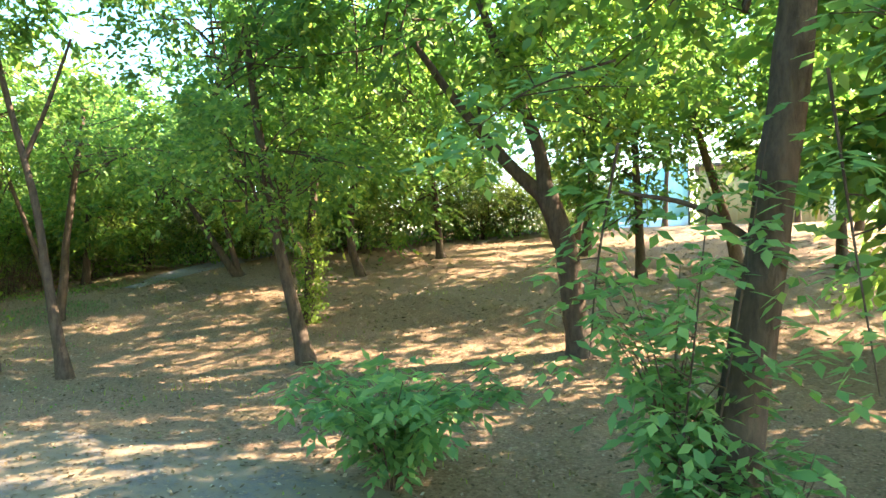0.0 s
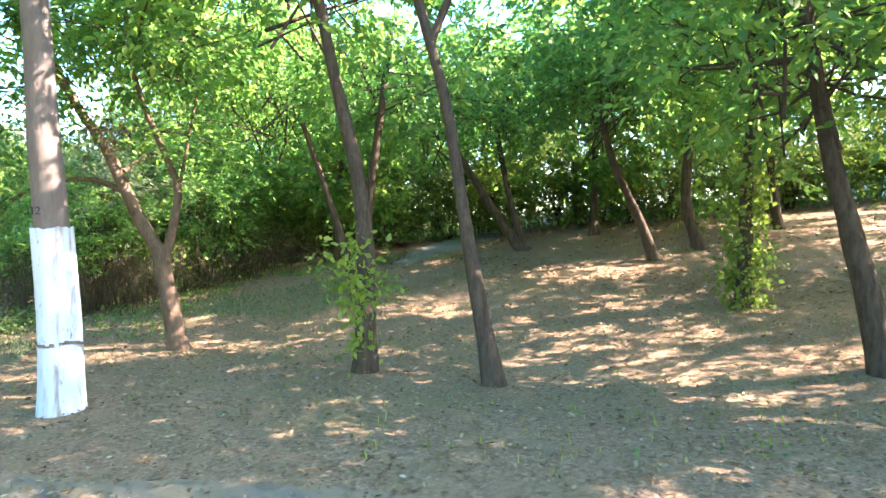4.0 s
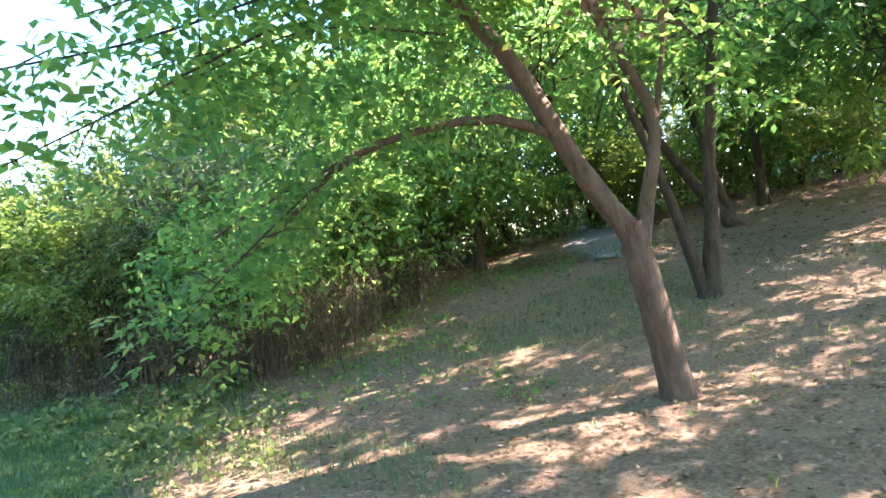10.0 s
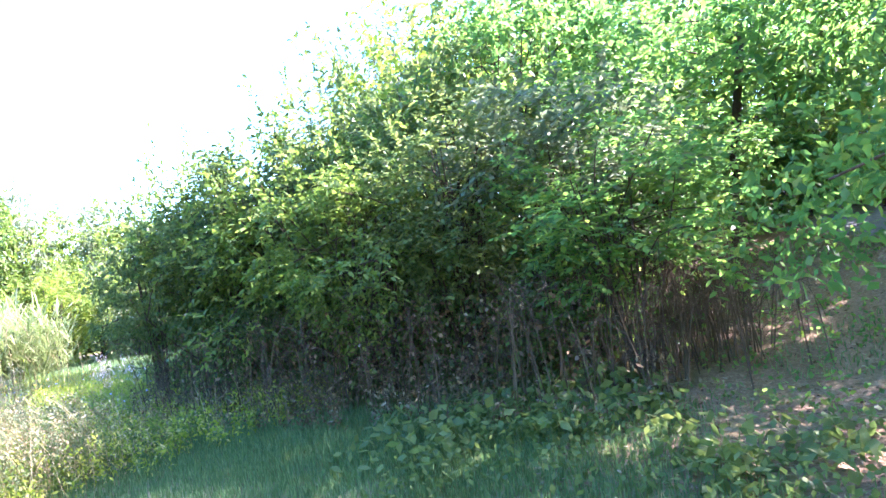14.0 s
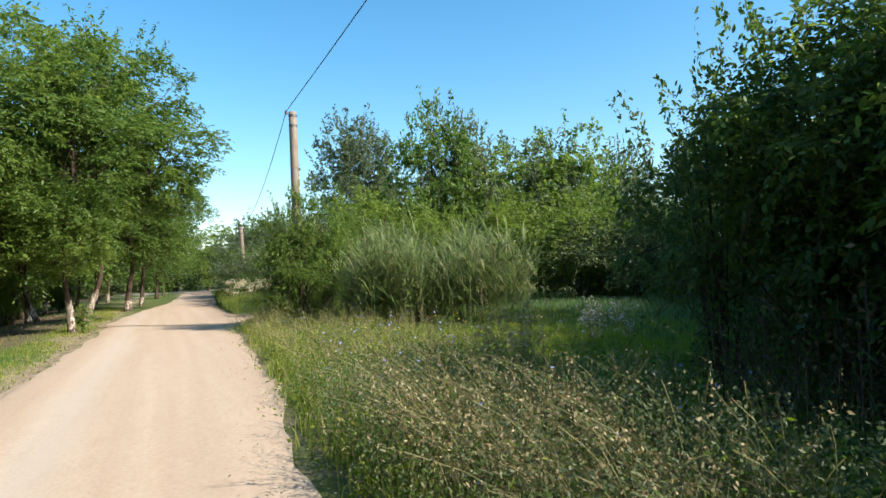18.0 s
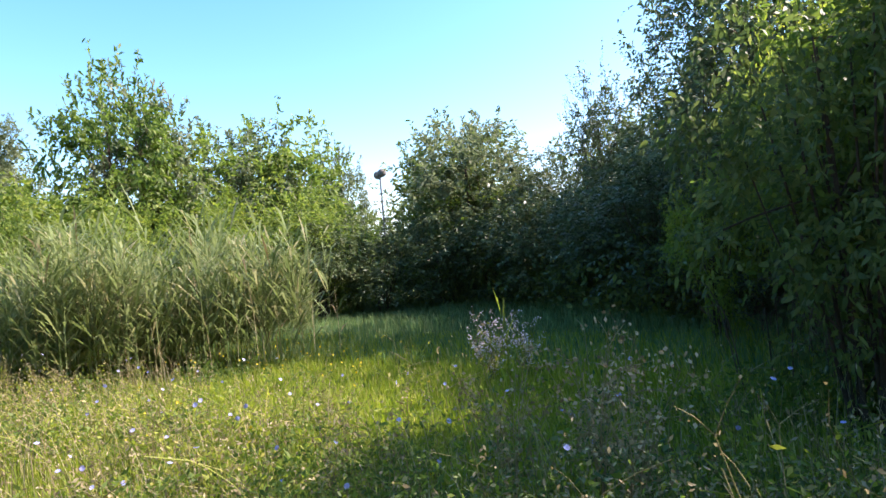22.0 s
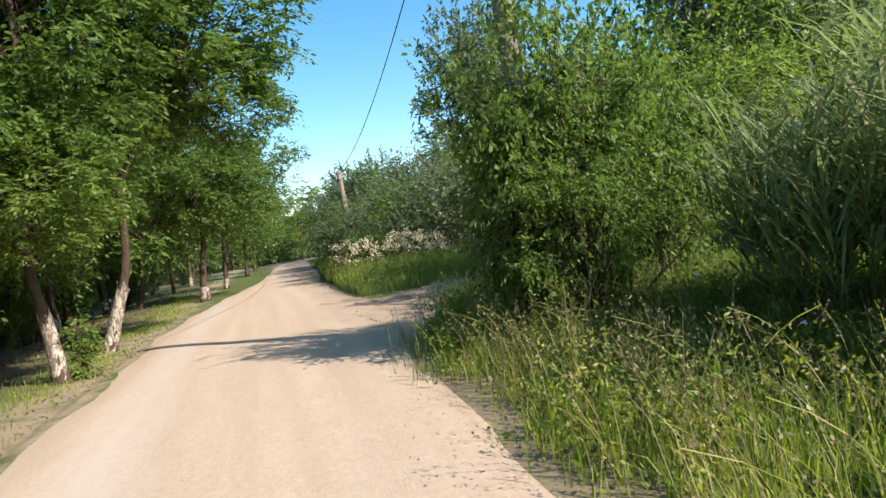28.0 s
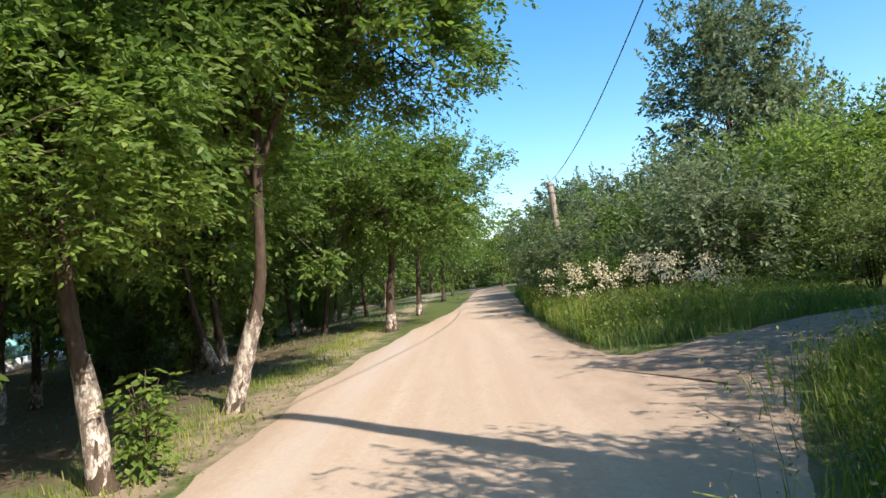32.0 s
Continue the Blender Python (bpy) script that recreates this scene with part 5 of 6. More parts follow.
bare_tree(-8.6, 50.3)
for k in range(24):
    x, y = float(rng.uniform(-17, -5.2)), float(rng.uniform(48, 86))
    shrub(x, y, (N0, S0, N1)[k % 3], float(rng.uniform(0.5, 0.9)), float(rng.uniform(1.3, 2.4)), "dark leafy shrub in the shade of the grove", k * 1.3, "shrubs in the grove")


def far_woods(line, deep, tall, n, size, mat, seed, label):
    """A belt of dense foliage far from the road, uneven along its top."""
    gen = np.random.default_rng(seed)
    p = curve(np.array([(*q, 0) for q in line], float), 200)
    c = p[gen.integers(0, 200, n)] + gen.normal(size=(n, 3)) * [deep, deep, 0]
    top = tall * (0.7 + 0.35 * np.sin(c[:, 0] * 0.7 + c[:, 1] * 0.45) * np.sin(c[:, 1] * 0.31) + 0.15 * gen.normal(size=n))
    c[:, 2] = height(c[:, 0], c[:, 1]) + 0.1 + np.maximum(top, 1.0) * gen.uniform(0, 1, n)
    v, f = leaves(c, size, size * 0.6, gen, 0.3)
    tagged(new("far_woods", make_mesh("far_woods", v, [f], mat)), label, "woods", kind="stuff")


far_woods([(-29, -20), (-29, 20), (-28, 60), (-30, 100), (-38, 122)], 1.6, 7.0, 34000, 0.5, LEAF_DARK, 5, "dark undergrowth closing the back of the grove")
far_woods([(-21.5, 20), (-22, 55), (-23, 75), (-22, 100)], 0.8, 1.8, 9000, 0.35, LEAF_DARK, 8, "low dark undergrowth behind the grove")
# Dark leaves fill the bright gap under the shrubs, where deep shade belongs.
far_woods([(12.0, 29.4), (14.2, 31.4), (16.0, 33.6), (17.2, 36.6), (16.6, 39.2), (14.6, 41.6)], 0.6, 2.0, 15000, 0.14, LEAF_DARK, 9, "low dark leaves filled in for the shade at the back of the meadow")
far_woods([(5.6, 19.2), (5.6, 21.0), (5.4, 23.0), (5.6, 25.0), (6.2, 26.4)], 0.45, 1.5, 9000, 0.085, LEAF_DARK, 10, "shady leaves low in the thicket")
far_woods([(5.8, 19.3), (7.5, 19.4), (9.5, 20.3), (11.5, 21.5)], 0.5, 1.6, 7000, 0.1, LEAF_WOOD, 11, "shady leaves low in the thicket")
far_woods([(5.2, 19.0), (5.1, 21.0), (5.0, 23.0), (5.1, 25.6)], 0.3, 1.1, 2600, 0.07, LITTER, 12, "withered brown leaves hanging in the brush")
far_woods(HEDGE, 0.55, 1.5, 16000, 0.14, LEAF_WOOD, 13, "dense low leaves of the hedge on the bank")
far_woods([(-45, 122), (-15, 121), (8, 121), (50, 122)], 1.8, 7.0, 16000, 0.6, LEAF_DARK, 6, "dense distant woods across the end of the road")
far_woods([(50, 122), (54, 90), (55, 60), (56, 40), (62, 20), (63, 0), (50, -28)], 1.8, 7.0, 18000, 0.6, LEAF_DARK, 7, "dense distant woods beyond the meadow")


for k in range(26):
    y = 8.0 + 4.2 * k
    x = -25.0 + 3.0 * math.sin(k * 2.1)
    road_tree(x, y, 0.14, [(0, 0, 1.0), (0.1, 0, 2.2), (0.1, 0, 3.6)], [(L1, (0, 0, 2.4), (1.45, 1.45, 1.1)), (L0, (0.5, 0.5, 6.4), (1.25, 1.25, 0.9))], "dense dark tree at the back of the grove", 0, "trees behind the grove")


for k in range(20):
    x, y = -46.0 + 4.3 * k, 112.0 + 4.0 * math.sin(k * 1.9)
    road_tree(x, y, 0.16, [(0, 0, 1.0), (0.1, 0, 2.2), (0.1, 0, 3.6)], [(L1, (0, 0, 2.6), (1.6, 1.6, 1.2)), ((L0, L2)[k % 2], (0.5, 0.5, 6.4), (1.5, 1.5, 1.1))], "dense tree across the end of the road", 0, "trees across the end")


# ---- poles, wire, lamps ----
def pole(x, y, h, label, tilt=0.0):
    p = holder("utility_pole", Matrix.Translation((x, y, -0.05)) @ Euler((0, radians(tilt), 0)).to_matrix().to_4x4(), label, "utility pole", "utility poles")
    v, f = limb([(0, 0, 0), (0, 0, h * 0.5), (0, 0, h)], 0.145, 0.115, 12, 14, 0.006, 3)
    n = len(v)
    v = np.concatenate([v, [[0, 0, h + 0.02]]])
    cap = np.array([[n - 14 + k, n - 14 + (k + 1) % 14, n] for k in range(14)])
    part("shaft", make_mesh("shaft", v, [f, cap], CONCRETE, True), p)
    for z in (h - 0.12, h - 0.42):
        v, f = tube([(0, 0, z - 0.03), (0, 0, z + 0.03)], [0.126, 0.126], 14)
        part("collar", make_mesh("collar", v, [f], IRON), p)
    v, f = tube([(0.1, -0.02, h - 0.1), (-0.2, -0.02, h - 0.06)], [0.012, 0.012], 6)
    part("hook", make_mesh("hook", v, [f], IRON), p)
    ins = tube([(-0.19, -0.02, h - 0.1), (-0.19, -0.02, h - 0.02), (-0.19, -0.02, h + 0.04)], [0.035, 0.045, 0.02], 10)
    part("insulator", make_mesh("insulator", ins[0], [ins[1]], PLINTH, True), p)
    return p


pole(3.46, 40.62, 6.42, "weathered brown concrete utility pole rising from a shrub")
pole(4.42, 62.9, 4.7, "weathered utility pole farther along the road", -2)
pole(3.0, 16.0 - 30.0, 7.5, "weathered utility pole behind the wood")


def wire(a, b, sag, label):
    a, b = np.array(a), np.array(b)
    t = np.linspace(0, 1, 40)[:, None]
    p = a + (b - a) * t - [0, 0, 1] * (4 * sag * t * (1 - t))
    v, f = tube(p, np.full(40, 0.011), 5)
    tagged(new("cable", make_mesh("cable", v, [f], CABLE, True)), label, "cable", "overhead cables")


wire((3.27, 40.6, 6.38), (3.0 - 0.2, 16.0 - 30.0, 7.45), 0.55, "dark overhead cable between poles")
wire((3.27, 40.6, 6.38), (4.2, 62.9, 4.62), 0.75, "dark overhead cable between poles")


def lamp_post(x, y, h):
    p = holder("lamp_post", Matrix.Translation((x, y, float(height(x, y)))), "thin grey lamp post with two round lamps", "lamp post")
    v, f = limb([(0, 0, 0), (0, 0, h * 0.5), (0, 0, h)], 0.06, 0.045, 6, 8, 0)
    part("post", make_mesh("post", v, [f], IRON, True), p)
    for s in (-1, 1):
        v, f = tube([(0, 0, h - 0.1), (0.12 * s, 0.18 * s, h + 0.05), (0.22 * s, 0.34 * s, h + 0.1)], [0.03] * 3, 6)
        arm = part("arm", make_mesh("arm", v, [f], IRON, True), p)
        t = np.linspace(-1, 1, 9)
        v, f = tube([(0.22 * s, 0.34 * s, h + 0.12 + 0.24 * q) for q in t], 0.25 * np.sqrt(1.02 - t * t), 12)
        part("globe", make_mesh("globe", v, [f], PLINTH, True), p, "dark round lamp head")


lamp_post(27.6, 49.9, 6.7)


# ---- shed and fence on the bank ----
def box(a, b):
    (x0, y0, z0), (x1, y1, z1) = a, b
    v = np.array([(x, y, z) for z in (z0, z1) for x, y in ((x0, y0), (x1, y0), (x1, y1), (x0, y1))], float)
    return v, np.array([[0, 3, 2, 1], [4, 5, 6, 7], [0, 1, 5, 4], [1, 2, 6, 5], [2, 3, 7, 6], [3, 0, 4, 7]])


def shed():
    x, y = 38.0, 5.6
    z = float(height(38, 4)) - 0.1
    s = holder("shed", pose(x, y, z, 0, 0, -80), "low beige ribbed shed with a dark plinth", "shed")
    part("wall", make_mesh("wall", *joined([box((0, 0, 0.35), (7.6, 4.5, 3.6))]), BEIGE), s)
    part("plinth", make_mesh("plinth", *joined([box((-0.03, -0.03, -0.3), (7.63, 4.53, 0.35))]), PLINTH), s)
    part("roof", make_mesh("roof", *joined([box((-0.25, -0.3, 3.6), (7.85, 4.8, 3.75))]), PLINTH), s, "flat grey roof slab")
    # White panel that paints the sunlit right end of the shed.
    part("door", make_mesh("door", *joined([box((6.2, -0.03, 0.37), (7.2, 0.0, 2.5))]), WHITE), s, "white panel standing in for the sunlit right end")
    for k in range(24):
        part("rib", make_mesh("rib", *joined([box((0.1 + k * 0.25, -0.022, 0.37), (0.15 + k * 0.25, 0.0, 3.58))]), BEIGE), s)


shed()


def sheet_fence(name, a, b, low, high, label):
    """Posts with a white board below and teal sheet above."""
    a, b = np.array(a, float), np.array(b, float)
    n = int(np.linalg.norm(b - a) / 2.5)
    turn = math.degrees(math.atan2(b[1] - a[1], b[0] - a[0]))
    fence = holder(name, pose(*a, float(height(*a)), 0, 0, turn), label, "fence")
    w = np.linalg.norm(b - a) / n
    for k in range(n):
        dz = float(height(*(a + (b - a) * (k + 0.5) / n))) - float(height(*a))
        at = Matrix.Translation((k * w, 0, dz))
        if k == 0:
            post = make_mesh("post", *joined([box((-0.04, -0.04, -0.3), (0.04, 0.04, high + 0.1))]), IRON)
            board = make_mesh("board", *joined([box((0.05, -0.02, 0.05), (w - 0.05, 0.02, low))]), WHITE)
            panel = make_mesh("panel", *joined([box((0.05, -0.012, low + 0.05), (w - 0.05, 0.012, high))]), TEAL)
        part("post", post, fence, "", at)
        part("board", board, fence, "", at)
        part("panel", panel, fence, "", at)


sheet_fence("fence", (40.2, 6.6), (52.0, 15.6), 0.9, 4.2, "tall pale teal sheet fence above white boards")
sheet_fence("fence", (-20.0, 58.0), (-20.5, 72.0), 0.6, 1.7, "teal fence beyond the grove")


# ---- grass, weeds, reeds, litter ----
def blades(x, y, tall, wide, gen, lean=0.35, wind=(0, 0)):
    """Bent grass blades: a quad below and a pointed tip above."""
    n = len(x)
    z = height(x, y) - 0.01
    a = gen.uniform(0, 6.28, n)
    h = tall * gen.uniform(0.55, 1.2, n)
    bend = lean * gen.uniform(0.1, 1, n) * h
    b = gen.uniform(0, 6.28, n)
    dx, dy = bend * np.cos(b) + wind[0] * h, bend * np.sin(b) + wind[1] * h
    w = wide * gen.uniform(0.6, 1.3, n)
    ox, oy = w * np.cos(a) / 2, w * np.sin(a) / 2
    p = lambda f, g, s: np.stack([x + dx * g + ox * s, y + dy * g + oy * s, z + h * f], -1)  # noqa: E731
    v = np.stack([p(0, 0, 1), p(0, 0, -1), p(0.6, 0.4, -0.8), p(0.6, 0.4, 0.8), p(1 - 0.25 * lean, 1, 0)], 1).reshape(-1, 3)
    k = np.arange(n) * 5
    return v, [np.stack([k + 3, k + 2, k + 4], -1), np.stack([k, k + 1, k + 2, k + 3], -1)]


def scatter(n, x0, x1, y0, y1, gen, keep=None):
    x, y = gen.uniform(x0, x1, n), gen.uniform(y0, y1, n)
    if keep is not None:
        k = keep(x, y)
        x, y = x[k], y[k]
    return x, y


def patchy(x, y, s=1.0, o=0.0):
    return 0.5 + 0.25 * (np.sin(x * 1.7 * s + 1.3 * np.sin(y * 0.9 * s + o)) + np.sin(y * 1.3 * s + 1.1 * np.sin(x * 1.1 * s + o)))


def grass(name, xy, tall, wide, mat, label, seed, lean=0.4, wind=(0, 0), category="grass"):
    v, f = blades(*xy, tall, wide, np.random.default_rng(seed), lean, wind)
    return tagged(new(name, make_mesh(name, v, f, mat)), label, category, kind="stuff")


def on_track(x, y):
    low = np.interp(x, [1.6, 1.9, 2.3, 3.4, 4.3, 5.3, 9.0, 30.0], [40.6, 41.3, 42.4, 44.4, 45.6, 46.7, 48.4, 57.0])
    high = np.interp(x, [1.6, 2.3, 3.6, 5.5, 8.5, 30.0], [48.6, 48.0, 48.5, 49.1, 50.2, 59.5])
    side = (y > low) & (y < high) & (x > 1)
    return ((x > edge_left(y)) & (x < edge_right(y))) | side


g = np.random.default_rng(17)
# Extent of the sunlit meadow patch, which gets the lighter grass colour.
lit_lawn = lambda x, y: step(3.2, 4.4, x) * step(27.5, 29.0, y) * (1 - step(33.0, 35.0, y))  # noqa: E731
free = lambda x, y: ~on_track(x + g.normal(size=len(x)) * (0.13 + 0.2 * ((x > 1) & (y > 39))) - 0.16 * np.sign(x) - 0.2 * np.sign(x) * (patchy(x, y, 2.6, 0.4) - 0.4), y + g.normal(size=len(x)) * (0.13 + 0.22 * ((x > 1) & (y > 39))))  # noqa: E731
grass("meadow_grass", scatter(125000, 0.8, 10, 24.5, 42, g, lambda x, y: free(x, y) & (g.random(len(x)) < np.clip(1.25 - 0.07 * x, 0.2, 1) * (0.35 + 0.65 * step(0.3, 0.6, patchy(x, y, 1.9, 1.2))))), 0.27, 0.012, GRASS, "yellow-green meadow grass, knee high", 1)
grass("meadow_grass", scatter(50000, 3.2, 10.0, 27.5, 35.0, g, lambda x, y: g.random(len(x)) < lit_lawn(x, y)), 0.2, 0.012, LAWN_LIT, "yellow-green grass coloured brighter for the sunlit middle of the meadow", 14)
# Deeper green blades carry the shade at the back of the meadow.
grass("meadow_grass", scatter(30000, 7, 20, 27, 44, g, free), 0.32, 0.022, GRASS_DEEP, "dark green meadow grass, deepened in colour for the shade at the back", 2)
edge = lambda x, y: free(x, y) & (x < edge_right(y) + 1.4 * patchy(x, y) + 0.3) & (x > edge_right(y) + 0.5 * patchy(x, y, 2.3, 1.0) - 0.05)  # noqa: E731
grass("tall_grass", scatter(19000, 0.7, 3.8, 22.0, 44.0, g, edge), 0.34, 0.008, GRASS, "tall roadside grass going to seed", 3, 0.8, (-0.1, 0))
grass("dry_stalks", scatter(4200, 0.9, 5.5, 23.0, 43.0, g, lambda x, y: free(x, y) & (g.random(len(x)) > lit_lawn(x, y))), 0.7, 0.005, STRAW, "dry straw-coloured seed stalks among the grass", 4, 0.45, (-0.2, 0.05))
grass("shade_grass", scatter(76000, 0.9, 4.6, 15.2, 25.0, g, lambda x, y: free(x, y) & (g.random(len(x)) < step(14.6, 18.2, y - 0.9 * (x - 1.2) + 2.2 * patchy(x, y, 1.1) - 1.0))), 0.10, 0.009, GRASS_DEEP, "fresh green grass in the shade of the thicket", 5)
grass("tuft_grass", scatter(24000, 2.5, 12.0, 13.5, 21.0, g, lambda x, y: (patchy(x, y, 0.7, 2.0) > 0.62)), 0.085, 0.010, GRASS_DEEP, "patches of short green grass on the litter", 6)
grass("tuft_grass", scatter(6000, 1.5, 16.0, -4.0, 14.0, g, lambda x, y: free(x, y) & (patchy(x, y, 0.9, 1.0) > 0.7)), 0.08, 0.010, GRASS, "thin short grass on the litter", 7)
grass("verge_grass", scatter(60000, -6.0, -2.2, 20.0, 64.0, g, lambda x, y: free(x, y) & (g.random(len(x)) < step(0.25, 0.75, patchy(x, y, 0.9) + 0.35 * (1 - step(24, 40, y))) * (1 - 0.95 * step(2.9, 3.7, -x) * step(34, 40, y)))), 0.12, 0.010, GRASS, "short verge grass, part green and part dry", 8)
grass("verge_grass", scatter(46000, -18.0, -2.2, 42.0, 98.0, g, lambda x, y: free(x, y) & (g.random(len(x)) < step(0.35, 0.7, patchy(x, y, 0.6)) * (0.12 + 0.88 * step(56, 64, y)))), 0.12, 0.024, GRASS_DEEP, "thin green grass under the grove", 9)
wedge = lambda x, y: free(x, y) & (x > edge_right(y)) & (y > 47.9 + 0.3 * np.clip(x - 2.3, 0, 30) + 0.9 * (patchy(x, y, 2.1, 0.8) - 0.45) + 0.15 * g.normal(size=len(x)))  # noqa: E731
grass("tall_grass", scatter(34000, 2.0, 8.0, 47.0, 60.0, g, wedge), 0.32, 0.013, GRASS_DEEP, "lush green grass at the fork of the tracks", 10)
grass("tall_grass", scatter(30000, 2.0, 8.0, 47.0, 60.0, g, wedge), 0.42, 0.012, GRASS, "yellow-green grass at the fork of the tracks", 15, 0.6)
grass("tall_grass", scatter(26000, 2.0, 7.0, 49.5, 76.0, g, lambda x, y: wedge(x, y) & (x < edge_right(y) + 2.6)), 0.75, 0.018, GRASS, "tall yellow-green weeds beside the road", 11, 0.4)
grass("tall_grass", scatter(9000, 2.3, 7.0, 34.0, 46.5, g, free), 0.32, 0.010, GRASS_DEEP, "tall green grass by the shrubs", 12, 1.0)
grass("woodside_grass", scatter(16000, 2.6, 7.0, 36.5, 45.5, g, free), 0.45, 0.010, GRASS, "tall roadside grass going to seed", 13, 0.5, (-0.1, 0))


def litter(name, n, x0, x1, y0, y1, size, seed, keep, label):
    gen = np.random.default_rng(seed)
    x, y = scatter(n, x0, x1, y0, y1, gen, keep)
    z = np.maximum(height(x, y), np.where(on_track(x, y), 0.045, -9)) + gen.uniform(0.008, 0.03, len(x))
    v, f = leaves(np.stack([x, y, z], -1), size, size * 0.5, gen, 2.2)
    z0 = np.repeat(z, 4)
    v[:, 2] = np.clip(v[:, 2], z0 - 0.006, z0 + 0.03)
    tagged(new(name, make_mesh(name, v, [f], LITTER)), label, "fallen leaves", kind="stuff")


litter("fallen_leaves", 85000, 0.5, 12.0, -3.0, 19.0, 0.055, 5, lambda x, y: g.random(len(x)) < np.where(on_track(x, y), np.where(y < 12, 0.95, 0.12), 1.0), "dry brown leaves lying on the ground")
litter("fallen_leaves", 20000, 10.0, 24.0, -3.0, 22.0, 0.11, 6, None, "dry brown leaves lying on the ground")
grass("verge_grass", scatter(60000, -6.5, -2.4, 18.0, 41.0, g, lambda x, y: free(x, y) & (g.random(len(x)) < step(0.1, 0.45, patchy(x, y, 0.8, 2.0)) * (1 - step(36, 41, y)))), 0.08, 0.012, LAWN_GREEN, "fresh short green grass on the verge", 19)
litter("road_leaves", 2600, 0.0, 2.4, 18.0, 44.0, 0.03, 27, lambda x, y: (np.abs(x - edge_right(y) + 0.25) < 0.55 * g.random(len(x))), "bits of dry leaf along the edge of the road")
litter("fallen_leaves", 9000, -15.0, -3.5, 44.0, 80.0, 0.11, 17, None, "dry brown leaves lying on the ground")
litter("fallen_leaves", 6000, -6.0, -2.2, 24.0, 60.0, 0.06, 7, None, "dry brown leaves lying on the ground")


def pebbles(n, seed):
    gen = np.random.default_rng(seed)
    y = gen.uniform(18, 62, n)
    side = gen.random(n) < 0.6
    x = np.where(side, edge_right(y) - np.abs(gen.normal(size=n)) * 0.35, edge_left(y) + np.abs(gen.normal(size=n)) * 0.3)
    x = np.where(gen.random(n) < 0.3, gen.uniform(-2.2, 1.6, n), x)
    r = gen.uniform(0.004, 0.012, n)
    oct_ = np.array([[1, 0, 0], [0, 1, 0], [-1, 0, 0], [0, -1, 0], [0, 0, 0.7], [0, 0, -0.7]], float)
    v = np.stack([x, y, np.full(n, 0.05)], -1)[:, None] + oct_ * r[:, None, None] * gen.uniform(0.7, 1.3, (n, 6, 1))
    k = (np.arange(n) * 6)[:, None]
    f = np.concatenate([k + t for t in ((0, 1, 4), (1, 2, 4), (2, 3, 4), (3, 0, 4))])
    tagged(new("pebbles", make_mesh("pebbles", v.reshape(-1, 3), [f], ROAD)), "small pale pebbles on the sandy road", "pebbles", kind="stuff")


pebbles(1800, 4)


def reeds(name, n, inside, x0, x1, y0, y1, tall, seed, label, mat=None, count_leaves=9):
    """Tall reed stems, each with long drooping leaves."""
    gen = np.random.default_rng(seed)
    x, y = scatter(n, x0, x1, y0, y1, gen, inside)
    n = len(x)
    z = height(x, y)
    h = tall * gen.uniform(0.55, 1.1, n) * (0.75 + 0.45 * patchy(x, y, 1.6))
    lx, ly = gen.normal(size=n) * 0.06 * h - 0.03 * h, gen.normal(size=n) * 0.06 * h
    at = lambda f: np.stack([x + lx * f * f, y + ly * f * f, z + h * f], -1)  # noqa: E731
    w = np.stack([np.full(n, 0.0045), np.zeros(n), np.zeros(n)], -1)
    v = [np.stack([at(0) - w, at(0) + w, at(0.5) + w, at(0.5) - w], 1).reshape(-1, 3), np.stack([at(0.5) - w, at(0.5) + w, at(0.98) + w * 0.4, at(0.98) - w * 0.4], 1).reshape(-1, 3)]
    quads = [np.arange(n * 2)[:, None] * 4 + np.arange(4)]
    count = n * 8
    for k in range(count_leaves):
        f = gen.uniform(0.25, 0.98, n)
        a = gen.uniform(0, 6.28, n)
        L = gen.uniform(0.28, 0.62, n)
        d = np.stack([np.cos(a), np.sin(a), np.zeros(n)], -1)
        s = np.stack([-np.sin(a), np.cos(a), np.zeros(n)], -1) * gen.uniform(0.01, 0.022, n)[:, None]
        up = gen.uniform(0.4, 1.7, n)[:, None] * [[0, 0, 1.0]]
        b = np.stack([x + lx * f * f, y + ly * f * f, z + h * f], -1)
        m = b + (d + up) * L[:, None] * 0.55
        t = m + (d * 1.0 - up * gen.uniform(-0.8, 0.3, n)[:, None]) * L[:, None] * 0.5
        v.append(np.stack([b, m - s, t, m + s], 1).reshape(-1, 3))
        quads.append(count + np.arange(n)[:, None] * 4 + np.arange(4))
        count += n * 4
    tagged(new(name, make_mesh(name, np.concatenate(v), [np.concatenate(quads)], mat or REED)), label, "reeds", kind="stuff")


def clump(x, y):
    d = ((x - 5.5) / 2.5) ** 2 + ((y - 36.6 + 0.5 * (x - 5.6)) / 2.0) ** 2
    return (g.random(len(x)) > step(0.7, 1.25, d + 0.5 * (patchy(x, y, 1.4) - 0.5))) & ((x > 4.4) | (y < 37.5)) & (x > 3.8)


reeds("reed_bed", 3300, clump, 2.4, 11.0, 32.0, 42.5, 2.1, 3, "tall grey-green reeds with drooping blades", None, 22)
reeds("dry_reeds", 500, clump, 2.4, 11.0, 32.0, 42.5, 1.9, 13, "dry straw-coloured reed stems among the green", STRAW, 3)
reeds("reed_bed", 700, lambda x, y: wedge(x, y) & (x < 8.5), 4.4, 7.5, 54.5, 60.0, 1.8, 4, "tall grey-green reeds with drooping blades")
reeds("reed_bed", 500, None, 16.0, 20.0, 32.0, 38.0, 1.6, 5, "shaded reeds at the back of the meadow")


